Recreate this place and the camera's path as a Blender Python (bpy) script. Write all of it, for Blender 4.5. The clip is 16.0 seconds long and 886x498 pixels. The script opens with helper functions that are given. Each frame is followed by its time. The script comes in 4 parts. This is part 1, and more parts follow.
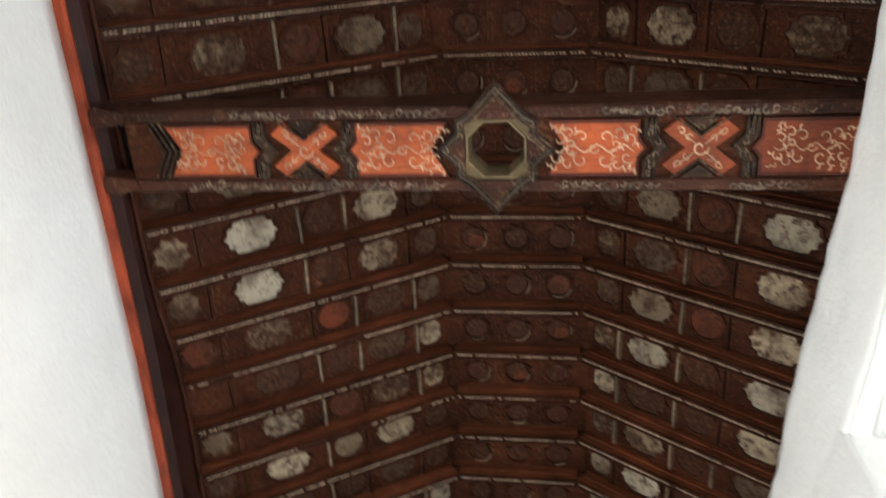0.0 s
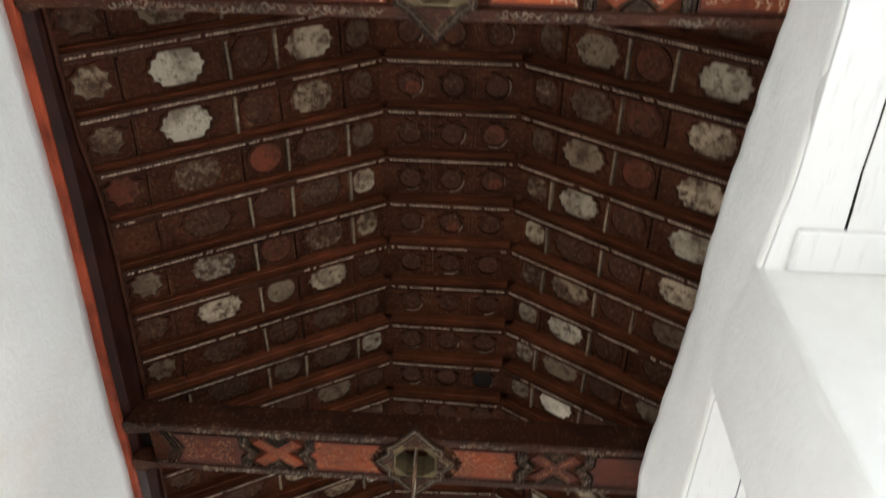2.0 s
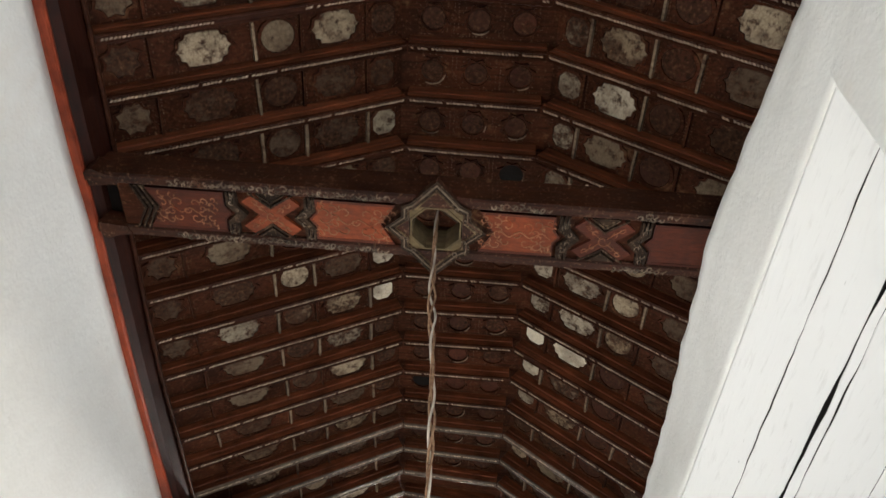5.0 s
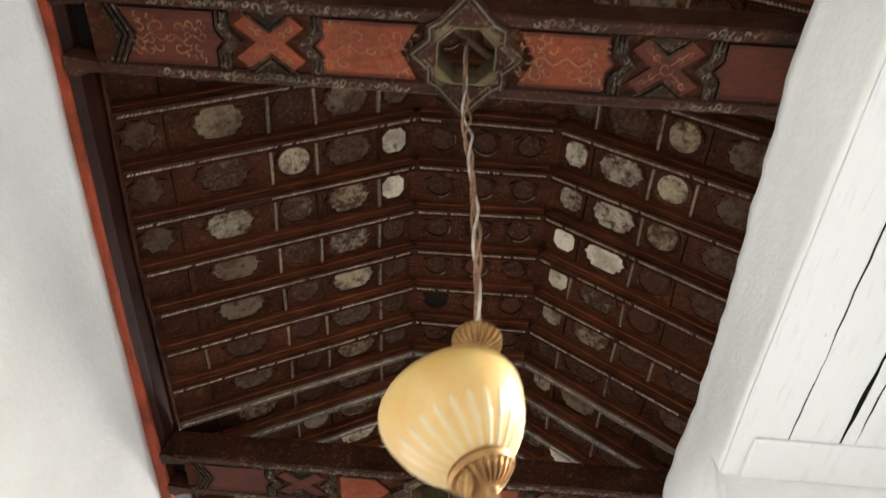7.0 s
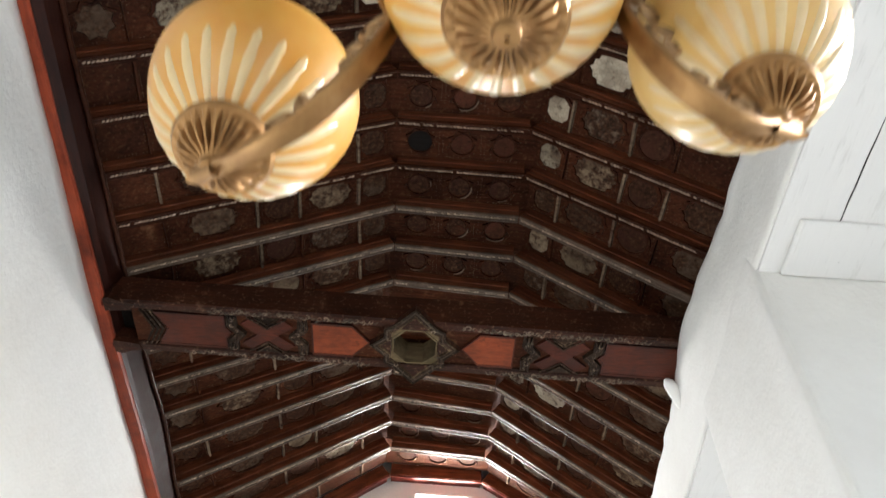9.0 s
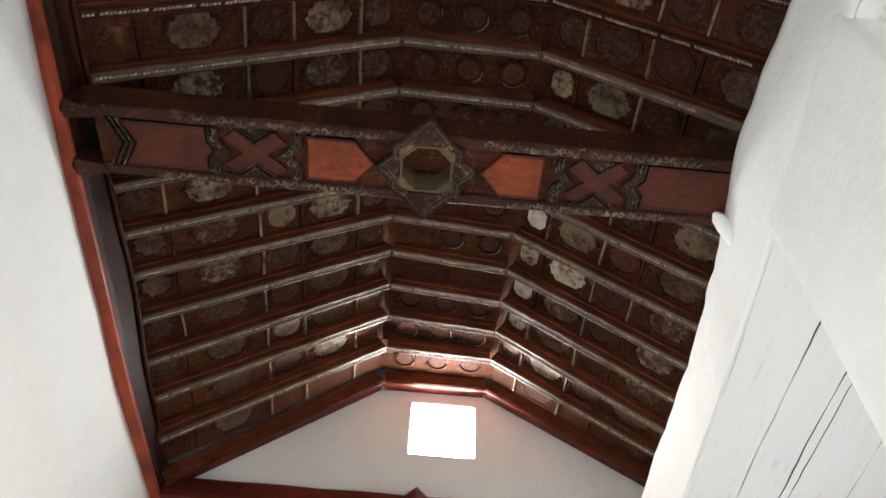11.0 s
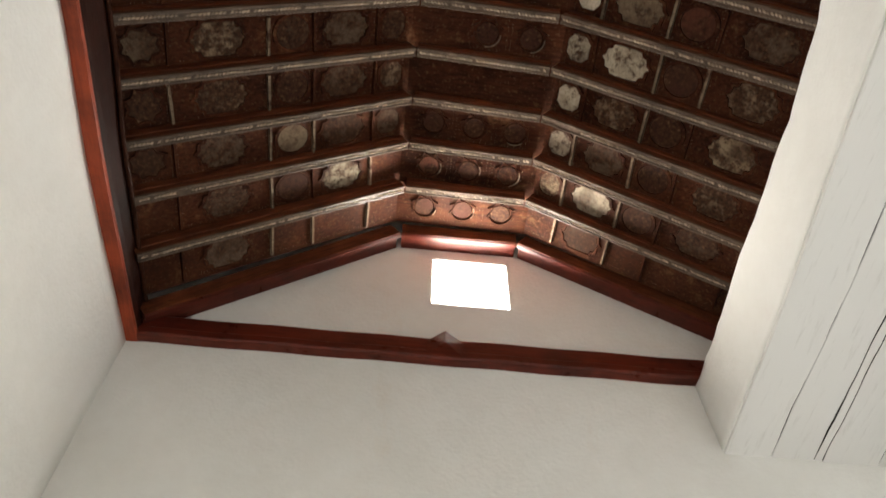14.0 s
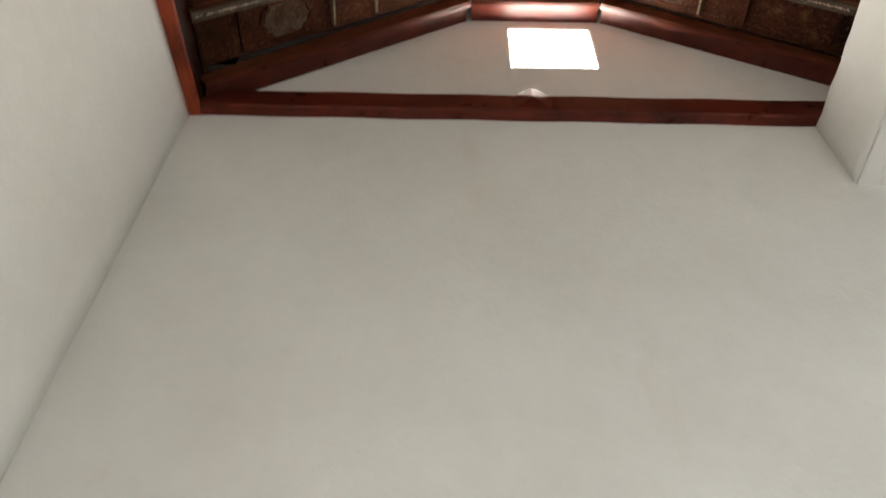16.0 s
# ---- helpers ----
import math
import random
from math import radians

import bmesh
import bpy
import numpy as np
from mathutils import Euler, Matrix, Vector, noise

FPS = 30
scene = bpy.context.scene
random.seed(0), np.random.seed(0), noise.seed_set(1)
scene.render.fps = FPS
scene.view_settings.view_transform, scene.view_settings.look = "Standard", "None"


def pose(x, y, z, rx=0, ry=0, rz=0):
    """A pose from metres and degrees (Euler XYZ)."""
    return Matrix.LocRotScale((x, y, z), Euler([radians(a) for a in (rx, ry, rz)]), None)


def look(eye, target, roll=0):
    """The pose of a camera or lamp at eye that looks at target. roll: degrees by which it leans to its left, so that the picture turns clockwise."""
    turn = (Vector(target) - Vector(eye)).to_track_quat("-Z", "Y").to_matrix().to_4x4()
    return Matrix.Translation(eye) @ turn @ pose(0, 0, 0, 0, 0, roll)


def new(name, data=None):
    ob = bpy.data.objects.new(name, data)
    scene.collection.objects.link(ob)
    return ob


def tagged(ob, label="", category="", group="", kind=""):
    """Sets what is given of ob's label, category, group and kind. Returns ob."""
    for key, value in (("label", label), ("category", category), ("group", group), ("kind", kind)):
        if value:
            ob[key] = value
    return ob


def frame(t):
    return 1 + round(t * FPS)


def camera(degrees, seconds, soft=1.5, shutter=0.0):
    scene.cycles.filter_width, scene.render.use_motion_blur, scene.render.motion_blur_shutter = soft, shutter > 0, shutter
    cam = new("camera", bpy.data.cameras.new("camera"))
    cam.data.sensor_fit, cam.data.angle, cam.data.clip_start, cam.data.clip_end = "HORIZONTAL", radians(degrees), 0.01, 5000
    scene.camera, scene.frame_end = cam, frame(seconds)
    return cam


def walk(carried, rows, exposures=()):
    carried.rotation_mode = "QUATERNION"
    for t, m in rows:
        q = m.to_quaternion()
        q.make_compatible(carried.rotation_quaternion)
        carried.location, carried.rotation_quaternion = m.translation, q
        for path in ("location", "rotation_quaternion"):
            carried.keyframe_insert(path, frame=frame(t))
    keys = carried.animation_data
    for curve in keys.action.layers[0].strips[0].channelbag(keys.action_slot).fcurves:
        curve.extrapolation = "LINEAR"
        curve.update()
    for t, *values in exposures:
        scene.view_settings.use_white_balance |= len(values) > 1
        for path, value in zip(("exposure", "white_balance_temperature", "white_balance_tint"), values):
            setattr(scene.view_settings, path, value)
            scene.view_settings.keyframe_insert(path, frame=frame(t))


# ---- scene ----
cam = camera(58.6, 16.0, shutter=0.5)
PATH = [
    (0, (0.158, 0.318, 1.548), (-0.106, 1.128, 3.358), 16.9),
    (0.5, (0.138, 0.355, 1.517), (0.009, 1.293, 3.279), 11.6),
    (1, (0.152, 0.357, 1.515), (0.035, 1.272, 3.289), 10.2),
    (1.5, (0.155, 0.367, 1.498), (0.048, 1.282, 3.273), 9.7),
    (2, (0.163, 0.472, 1.487), (0.071, 1.549, 3.17), 6.7),
    (2.5, (0.174, 0.639, 1.498), (0.078, 1.751, 3.157), 2.8),
    (3, (0.173, 0.807, 1.487), (0.049, 1.948, 3.125), 4.7),
    (3.5, (0.126, 1.007, 1.483), (-0.006, 2.206, 3.078), 6.0),
    (4, (0.097, 1.196, 1.5), (-0.016, 2.403, 3.09), 6.7),
    (6.5, (0.021, 2.117, 1.607), (-0.06, 3.306, 3.213), 8.2),
    (7, (-0.043, 2.347, 1.598), (-0.109, 3.53, 3.209), 6.7),
    (7.5, (-0.134, 2.578, 1.565), (-0.176, 3.789, 3.156), 6.9),
    (8, (-0.128, 2.826, 1.568), (-0.155, 4.012, 3.178), 5.5),
    (8.4, (-0.083, 3.046, 1.596), (-0.089, 4.241, 3.2), 4.2),
    (8.5, (-0.086, 3.071, 1.58), (-0.085, 4.278, 3.174), 4.2),
    (8.8, (-0.052, 3.23, 1.561), (-0.054, 4.412, 3.174), 4.2),
    (9, (-0.043, 3.303, 1.517), (-0.051, 4.492, 3.126), 4.4),
    (9.5, (-0.108, 3.551, 1.516), (-0.099, 4.726, 3.134), 4.6),
    (10, (-0.113, 3.766, 1.487), (-0.09, 4.953, 3.097), 4.2),
    (12.5, (-0.149, 4.93, 1.437), (-0.097, 6.079, 3.073), 2.7),
    (13, (-0.178, 5.15, 1.372), (-0.116, 6.263, 3.032), 2.3),
    (13.5, (-0.268, 5.393, 1.365), (-0.183, 6.527, 3.009), 1.4),
    (14, (-0.288, 5.633, 1.313), (-0.198, 6.717, 2.992), 1.0),
    (14.5, (-0.26, 5.872, 1.314), (-0.169, 6.957, 2.991), -1.8),
    (15, (-0.285, 6.104, 1.266), (-0.31, 7.213, 2.93), 0.3),
    (15.5, (-0.374, 6.218, 1.243), (-0.405, 7.439, 2.827), 0.4),
    (16, (-0.406, 6.322, 1.202), (-0.427, 7.625, 2.718), 1.9),
]
walk(cam, [(t, look(eye, target, roll)) for t, eye, target, roll in PATH],
     [(0.0, 1.12, 6150, 10), (0.5, 0.97, 6150, 10), (2.0, 0.72, 6200, 10), (2.5, 0.70, 6200, 10), (4.0, 0.70, 6250, 10), (7.0, 0.80, 6300, 10), (8.5, 0.64, 6150, 10), (10.0, 0.64, 6000, 10), (12.5, 0.46, 6500, 10), (14.0, 0.33, 6700, 10), (15.0, 0.34, 6800, 10), (16.0, 0.02, 6750, 10)])

# ---------------------------------------------------------------- world and light
world = bpy.data.worlds.new("sky")
scene.world = world
world.use_nodes = True
wn = world.node_tree
sky = wn.nodes.new("ShaderNodeTexSky")
sky.sky_type = "NISHITA"
sky.sun_disc = False
sky.sun_elevation = radians(28)
sky.sun_rotation = radians(75)
wn.links.new(sky.outputs[0], wn.nodes["Background"].inputs[0])
wn.nodes["Background"].inputs[1].default_value = 0.12

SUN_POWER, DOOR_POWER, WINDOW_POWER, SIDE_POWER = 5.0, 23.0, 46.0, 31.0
sun = new("sun", bpy.data.lights.new("sun", "SUN"))
sun.data.energy, sun.data.angle, sun.data.color = SUN_POWER, radians(0.6), (1.0, 0.97, 0.92)
sun.matrix_world = look((10, 3.4, 5.32), (0, 2.4, 0))


def daylight(name, m, wide, high, watts, colour):
    lamp = new(name, bpy.data.lights.new(name, "AREA"))
    lamp.data.shape, lamp.data.size, lamp.data.size_y = "RECTANGLE", wide, high
    lamp.data.energy, lamp.data.color = watts, colour
    lamp.matrix_world = m
    return lamp


# ---------------------------------------------------------------- measures of the hall
LEFT, END, BACK = -1.55, 8.115, -1.24
FLOOR_Z = -0.12          # wall faces
WALL_TOP, BEAM_Z = 4.14, 4.14   # heights
HALF, STEP = 0.33, 0.26                         # half the flat panel, truss spacing
FOOT_R = 1.42                                   # where the second slope ends
LINTEL_Z, FACE_R, OUT_R = 3.72, 1.12, 2.30      # openings in the colonnade wall
PIERS = ((1.92, 2.50), (4.93, 5.70))
BEAMS = ((-0.02, 1.105), (-0.10, 3.40), (-0.155, 5.805))   # x of the star, y of each tie beam


def truss_y(i):
    return 2.0 + STEP * (i - 1)


for y0, y1 in ((-1.0, 1.92), (2.50, 4.93), (5.70, 8.1)):
    daylight("opening_daylight", look((OUT_R + 0.15, (y0 + y1) / 2, 1.30), (-5, (y0 + y1) / 2, 1.30)),
             y1 - y0, 2.7, DOOR_POWER * (1.6 if y0 < 0 else 0.85) * (y1 - y0) / 2, (0.96, 0.98, 1.0))
# Unseen gaps in the left wall, added with fill lamps to brighten the piers opposite.
SIDE_GAPS = ((0.30, 1.90), (4.10, 5.70))
for y0, y1 in SIDE_GAPS:
    daylight("side_fill", look((LEFT - 0.42, (y0 + y1) / 2, 0.95), (5, (y0 + y1) / 2, 0.95)), y1 - y0, 2.1, SIDE_POWER, (0.96, 0.98, 1.0))
daylight("window_daylight", look((0.069, END + 0.038, 4.828), (0.069, 0, 4.828)), 0.43, 0.43, WINDOW_POWER, (1.0, 0.95, 0.88))


# ---------------------------------------------------------------- materials
def material(name, rough=0.6, metal=0.0):
    m = bpy.data.materials.new(name)
    m.use_nodes = True
    b = m.node_tree.nodes["Principled BSDF"]
    b.inputs["Roughness"].default_value, b.inputs["Metallic"].default_value = rough, metal
    return m, m.node_tree.nodes, m.node_tree.links, b


def node(ns, kind, **values):
    n = ns.new(kind)
    for k, v in values.items():
        n.inputs[k].default_value = v
    return n


def ramp(ns, ls, source, stops):
    r = ns.new("ShaderNodeValToRGB")
    while len(r.color_ramp.elements) < len(stops):
        r.color_ramp.elements.new(0.5)
    for e, (p, c) in zip(r.color_ramp.elements, stops):
        e.position, e.color = p, (*c, 1)
    ls.new(source, r.inputs[0])
    return r.outputs[0]


def mixed(ns, ls, fac, a, b, how="MIX"):
    x = ns.new("ShaderNodeMix")
    x.data_type, x.blend_type = "RGBA", how
    for value, slot in ((fac, 0), (a, 6), (b, 7)):
        if hasattr(value, "is_output"):
            ls.new(value, x.inputs[slot])
        else:
            x.inputs[slot].default_value = value if slot == 0 else (*value, 1)
    return x.outputs[2]


def bump(ns, ls, b, height, strength, distance=0.01):
    n = node(ns, "ShaderNodeBump", Strength=strength, Distance=distance)
    ls.new(height, n.inputs["Height"])
    ls.new(n.outputs[0], b.inputs["Normal"])


def coords(ns, ls, scale=(1, 1, 1)):
    c = ns.new("ShaderNodeTexCoord")
    mp = ns.new("ShaderNodeMapping")
    mp.inputs["Scale"].default_value = scale
    ls.new(c.outputs["Object"], mp.inputs["Vector"])
    return mp.outputs[0]


def noise_of(ns, ls, vec, scale, detail=6.0, rough=0.6):
    n = node(ns, "ShaderNodeTexNoise", Scale=scale, Detail=detail, Roughness=rough)
    ls.new(vec, n.inputs["Vector"])
    return n.outputs["Fac"]


def plaster(name, colour, dirt):
    m, ns, ls, b = material(name, 0.75)
    v = coords(ns, ls)
    big, fine = noise_of(ns, ls, v, 1.1, 5), noise_of(ns, ls, v, 14, 8)
    c = ramp(ns, ls, big, ((0.3, dirt), (0.62, colour)))
    c = mixed(ns, ls, 0.25, c, ramp(ns, ls, fine, ((0.3, dirt), (0.7, colour))))
    old = noise_of(ns, ls, coords(ns, ls, (1, 0.5, 0.35)), 2.3, 6, 0.7)
    c = mixed(ns, ls, ramp(ns, ls, old, ((0.60, (0, 0, 0)), (0.78, (0.4, 0.4, 0.4)))), c, (0.66, 0.56, 0.44))
    ls.new(c, b.inputs["Base Color"])
    add = ns.new("ShaderNodeMath")
    ls.new(noise_of(ns, ls, v, 5, 6), add.inputs[0])
    ls.new(noise_of(ns, ls, v, 45, 4), add.inputs[1])
    bump(ns, ls, b, add.outputs[0], 0.2, 0.02)
    return m


def old_wood(name, light, dark, worn, rough=0.45, wear=0.62, grain=(2, 26, 26), per_piece=0.35, gloss=0.15, flecks=0.0):
    """Painted, smoke-stained timber: fine grain, worn spots, a shade of its own for each piece."""
    m, ns, ls, b = material(name, rough)
    v = coords(ns, ls, grain)
    g = noise_of(ns, ls, v, 3.0, 8, 0.65)
    v1 = coords(ns, ls)
    spots = noise_of(ns, ls, v1, 9.0, 8, 0.7)
    c = ramp(ns, ls, g, ((0.32, dark), (0.68, light)))
    c = mixed(ns, ls, ramp(ns, ls, spots, ((wear, (0, 0, 0)), (wear + 0.12, (1, 1, 1)))), c, worn)
    soot = noise_of(ns, ls, v1, 4.5, 7, 0.7)
    c = mixed(ns, ls, 1.0, c, ramp(ns, ls, soot, ((0.30, (0.38, 0.36, 0.34)), (0.52, (0.95, 0.93, 0.9)), (0.72, (1.35, 1.25, 1.15)))), "MULTIPLY")
    geo = ns.new("ShaderNodeNewGeometry")
    inf = ns.new("ShaderNodeObjectInfo")
    s = ns.new("ShaderNodeMath")
    ls.new(geo.outputs["Random Per Island"], s.inputs[0])
    ls.new(inf.outputs["Random"], s.inputs[1])
    fr = ns.new("ShaderNodeMath")
    fr.operation = "FRACT"
    ls.new(s.outputs[0], fr.inputs[0])
    shade = ramp(ns, ls, fr.outputs[0], ((0.0, (1 - per_piece,) * 3), (1.0, (1.0, 1.0, 1.0))))
    c = mixed(ns, ls, 1.0, c, shade, "MULTIPLY")
    if flecks:
        f = noise_of(ns, ls, v1, 70.0, 3, 0.6)
        c = mixed(ns, ls, ramp(ns, ls, f, ((0.58, (0, 0, 0)), (0.70, (flecks,) * 3))), c, worn)
    ls.new(c, b.inputs["Base Color"])
    rr = ramp(ns, ls, spots, ((0.3, (rough - 0.1,) * 3), (0.7, (min(1, rough + 0.2),) * 3)))
    ls.new(rr, b.inputs["Roughness"])
    b.inputs["Specular IOR Level"].default_value = gloss
    bump(ns, ls, b, g, 0.35, 0.004)
    return m


def faded_paint(name, bright, dull, stain, sooty=0.8, whole=0.0):
    """Pale cartouche paint, flaked and smoke-stained, some pieces nearly gone."""
    m, ns, ls, b = material(name, 0.8)
    b.inputs["Specular IOR Level"].default_value = 0.15
    geo = ns.new("ShaderNodeNewGeometry")
    v = coords(ns, ls)
    flakes = noise_of(ns, ls, v, 22, 8, 0.75)
    flat = stain
    ground = noise_of(ns, ls, v, 55, 5, 0.7)
    stain = ramp(ns, ls, ground, ((0.36, (0.013, 0.005, 0.0026)), (0.54, (0.045, 0.017, 0.0075)), (0.62, (0.075, 0.036, 0.018)), (0.72, (0.17, 0.10, 0.052))))
    lines = node(ns, "ShaderNodeTexVoronoi", Scale=38.0)
    lines.feature = "DISTANCE_TO_EDGE"
    ls.new(v, lines.inputs["Vector"])
    own = ramp(ns, ls, geo.outputs["Random Per Island"],
               ((0.0, tuple(0.4 * a + 0.6 * s for a, s in zip(dull, flat))), (0.4, tuple(0.8 * a + 0.2 * s for a, s in zip(dull, flat))), (0.75, dull), (1.0, bright)))
    drawn = ramp(ns, ls, lines.outputs[0], ((0.02, (0.35, 0.3, 0.25)), (0.09, (1, 1, 1))))
    c = mixed(ns, ls, 0.30, own, drawn, "MULTIPLY")
    worn = ns.new("ShaderNodeMath")
    worn.operation = "MULTIPLY_ADD"
    worn.inputs[1].default_value = -0.17
    ls.new(geo.outputs["Random Per Island"], worn.inputs[0])
    ls.new(flakes, worn.inputs[2])
    c = mixed(ns, ls, ramp(ns, ls, worn.outputs[0], ((0.34 + whole, (0, 0, 0)), (0.46 + whole, (0.95, 0.95, 0.95)))), c, stain)
    smoke = noise_of(ns, ls, v, 7, 5, 0.6)
    c = mixed(ns, ls, ramp(ns, ls, smoke, ((0.46, (0, 0, 0)), (0.62, (sooty,) * 3))), c, stain)
    ls.new(c, b.inputs["Base Color"])
    bump(ns, ls, b, flakes, 0.3, 0.003)
    return m


WHITE = plaster("lime_plaster", (0.80, 0.80, 0.77), (0.70, 0.69, 0.65))
LIMEWOOD, _ns, _ls, _b = material("limewashed_wood", 0.7)
_v = coords(_ns, _ls, (9, 1, 9))
_n = noise_of(_ns, _ls, _v, 4, 8, 0.7)
_ls.new(ramp(_ns, _ls, _n, ((0.22, (0.50, 0.49, 0.46)), (0.45, (0.66, 0.655, 0.63)))), _b.inputs["Base Color"])
_c = _b.inputs["Base Color"].links[0].from_socket
_k = noise_of(_ns, _ls, coords(_ns, _ls, (26, 5, 26)), 2.2, 4, 0.6)
_w = noise_of(_ns, _ls, coords(_ns, _ls), 3.5, 2)
_m = _ns.new("ShaderNodeMath")
_m.operation = "MULTIPLY"
_ls.new(ramp(_ns, _ls, _k, ((0.70, (0, 0, 0)), (0.76, (1, 1, 1)))), _m.inputs[0])
_ls.new(ramp(_ns, _ls, _w, ((0.48, (0, 0, 0)), (0.58, (1, 1, 1)))), _m.inputs[1])
_ls.new(mixed(_ns, _ls, _m.outputs[0], _c, (0.16, 0.14, 0.12)), _b.inputs["Base Color"])
bump(_ns, _ls, _b, _n, 0.3, 0.006)
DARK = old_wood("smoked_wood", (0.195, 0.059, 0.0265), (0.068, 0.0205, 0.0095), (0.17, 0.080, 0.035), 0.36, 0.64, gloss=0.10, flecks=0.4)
BOARD = old_wood("ceiling_boards", (0.082, 0.0262, 0.0125), (0.027, 0.0093, 0.005), (0.13, 0.074, 0.038), 0.6, 0.60, gloss=0.05, flecks=0.55)
RED = old_wood("red_oxide_paint", (0.42, 0.096, 0.028), (0.27, 0.052, 0.015), (0.12, 0.032, 0.012), 0.55, 0.60, (6, 30, 30), 0.25, gloss=0.22)
TRIM = old_wood("red_varnish", (0.125, 0.021, 0.010), (0.066, 0.0105, 0.006), (0.05, 0.015, 0.010), 0.32, 0.66, (2, 22, 22), 0.2, gloss=0.25)
FRIEZE = old_wood("frieze_paint", (0.034, 0.0085, 0.0045), (0.013, 0.004, 0.0026), (0.022, 0.008, 0.0055), 0.45, 0.66, (22, 2, 22), 0.1, gloss=0.15)
EDGE_RED = old_wood("orange_red_edge", (0.32, 0.060, 0.023), (0.20, 0.035, 0.015), (0.15, 0.04, 0.03), 0.5, 0.68, (20, 2, 20), 0.1, gloss=0.25)
GREY = old_wood("carved_grey_wood", (0.125, 0.083, 0.048), (0.045, 0.026, 0.015), (0.26, 0.20, 0.12), 0.6, 0.52, gloss=0.08, flecks=0.7)
# Darker than DARK, which covers the sides of the same bars.
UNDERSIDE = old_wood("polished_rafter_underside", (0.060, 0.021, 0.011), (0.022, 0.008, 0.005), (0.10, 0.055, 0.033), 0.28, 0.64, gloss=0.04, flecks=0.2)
# Bare grey wood with the window's sheen on far undersides put into the colour.
BARE_SHEEN = old_wood("bare_sheen_underside", (0.150, 0.105, 0.076), (0.055, 0.036, 0.025), (0.24, 0.19, 0.15), 0.34, 0.60, gloss=0.22, flecks=0.3)
CREAM = faded_paint("dulled_cream_paint", (0.40, 0.32, 0.22), (0.24, 0.18, 0.115), (0.040, 0.019, 0.010))
WHITEST = faded_paint("whitest_cream_paint", (0.70, 0.62, 0.49), (0.56, 0.48, 0.36), (0.040, 0.019, 0.010), 0.45, 0.10)
FRESH = faded_paint("clear_cream_paint", (0.34, 0.29, 0.215), (0.26, 0.217, 0.155), (0.040, 0.019, 0.010), 0.65, 0.025)
FAINT = faded_paint("nearly_lost_cream_paint", (0.17, 0.125, 0.08), (0.085, 0.057, 0.036), (0.030, 0.014, 0.008))
OXIDE = faded_paint("faded_red_medallion", (0.13, 0.031, 0.014), (0.09, 0.022, 0.010), (0.035, 0.014, 0.008), 0.6)
DARK_OXIDE = faded_paint("darkened_red_medallion", (0.085, 0.026, 0.014), (0.045, 0.015, 0.009), (0.026, 0.010, 0.006))
TICK = old_wood("pale_batten", (0.33, 0.255, 0.175), (0.13, 0.085, 0.055), (0.06, 0.03, 0.02), 0.7, 0.52)
STUD = old_wood("pale_stud_paint", (0.34, 0.26, 0.19), (0.13, 0.09, 0.06), (0.05, 0.03, 0.02), 0.6, 0.5)
ROPE = old_wood("white_rope_paint", (0.72, 0.58, 0.45), (0.42, 0.31, 0.22), (0.16, 0.07, 0.04), 0.4, 0.58, (8, 8, 8), 0.6, gloss=0.3)
SCROLL = old_wood("scroll_paint", (0.62, 0.44, 0.30), (0.42, 0.24, 0.15), (0.34, 0.09, 0.04), 0.6, 0.56, (8, 8, 8), 0.4)
FAINT_SCROLL = old_wood("faint_scroll_paint", (0.34, 0.18, 0.10), (0.22, 0.075, 0.035), (0.18, 0.035, 0.012), 0.6, 0.52, (8, 8, 8), 0.5)
# Black that puts the shade of gaps, holes and recesses into the colour.
BLACK = old_wood("black_void_shade", (0.012, 0.009, 0.008), (0.006, 0.005, 0.004), (0.02, 0.015, 0.012), 0.8)

GOLD, _ns, _ls, _b = material("antique_gilt_metal", 0.5, 0.75)
_v = coords(_ns, _ls)
_n = noise_of(_ns, _ls, _v, 30, 6)
_ls.new(ramp(_ns, _ls, _n, ((0.3, (0.20, 0.10, 0.034)), (0.7, (0.38, 0.22, 0.085)))), _b.inputs["Base Color"])
bump(_ns, _ls, _b, _n, 0.15, 0.002)


def glass_shade(name, base, pale):
    m, ns, ls, b = material(name, 0.38)
    v = coords(ns, ls)
    n = noise_of(ns, ls, v, 16, 5)
    ls.new(ramp(ns, ls, n, ((0.3, base), (0.75, pale))), b.inputs["Base Color"])
    b.inputs["Subsurface Weight"].default_value = 0.25
    b.inputs["Subsurface Radius"].default_value = (0.03, 0.018, 0.008)
    b.inputs["Coat Weight"].default_value = 0.12
    return m


AMBER = glass_shade("amber_alabaster_glass", (0.45, 0.205, 0.028), (0.51, 0.29, 0.066))
# Paler copy of AMBER; the light on two of the bowls is in its colour.
AMBER_LIT = glass_shade("lit_amber_glass", (0.48, 0.29, 0.080), (0.54, 0.375, 0.135))
AMBER_PALE = glass_shade("pale_glass_flutes", (0.47, 0.345, 0.165), (0.53, 0.42, 0.235))
CORD_PALE = old_wood("pale_flex", (0.66, 0.60, 0.52), (0.5, 0.44, 0.38), (0.4, 0.33, 0.27), 0.6)
CORD = old_wood("twisted_cord", (0.42, 0.27, 0.17), (0.2, 0.11, 0.07), (0.5, 0.4, 0.3), 0.7)
FLOOR, _ns, _ls, _b = material("stone_floor", 0.55)
_v = coords(_ns, _ls)
_ls.new(ramp(_ns, _ls, noise_of(_ns, _ls, _v, 3), ((0.3, (0.34, 0.325, 0.30)), (0.7, (0.43, 0.415, 0.385)))), _b.inputs["Base Color"])
EARTH, _ns, _ls, _b = material("courtyard_stone", 0.85)
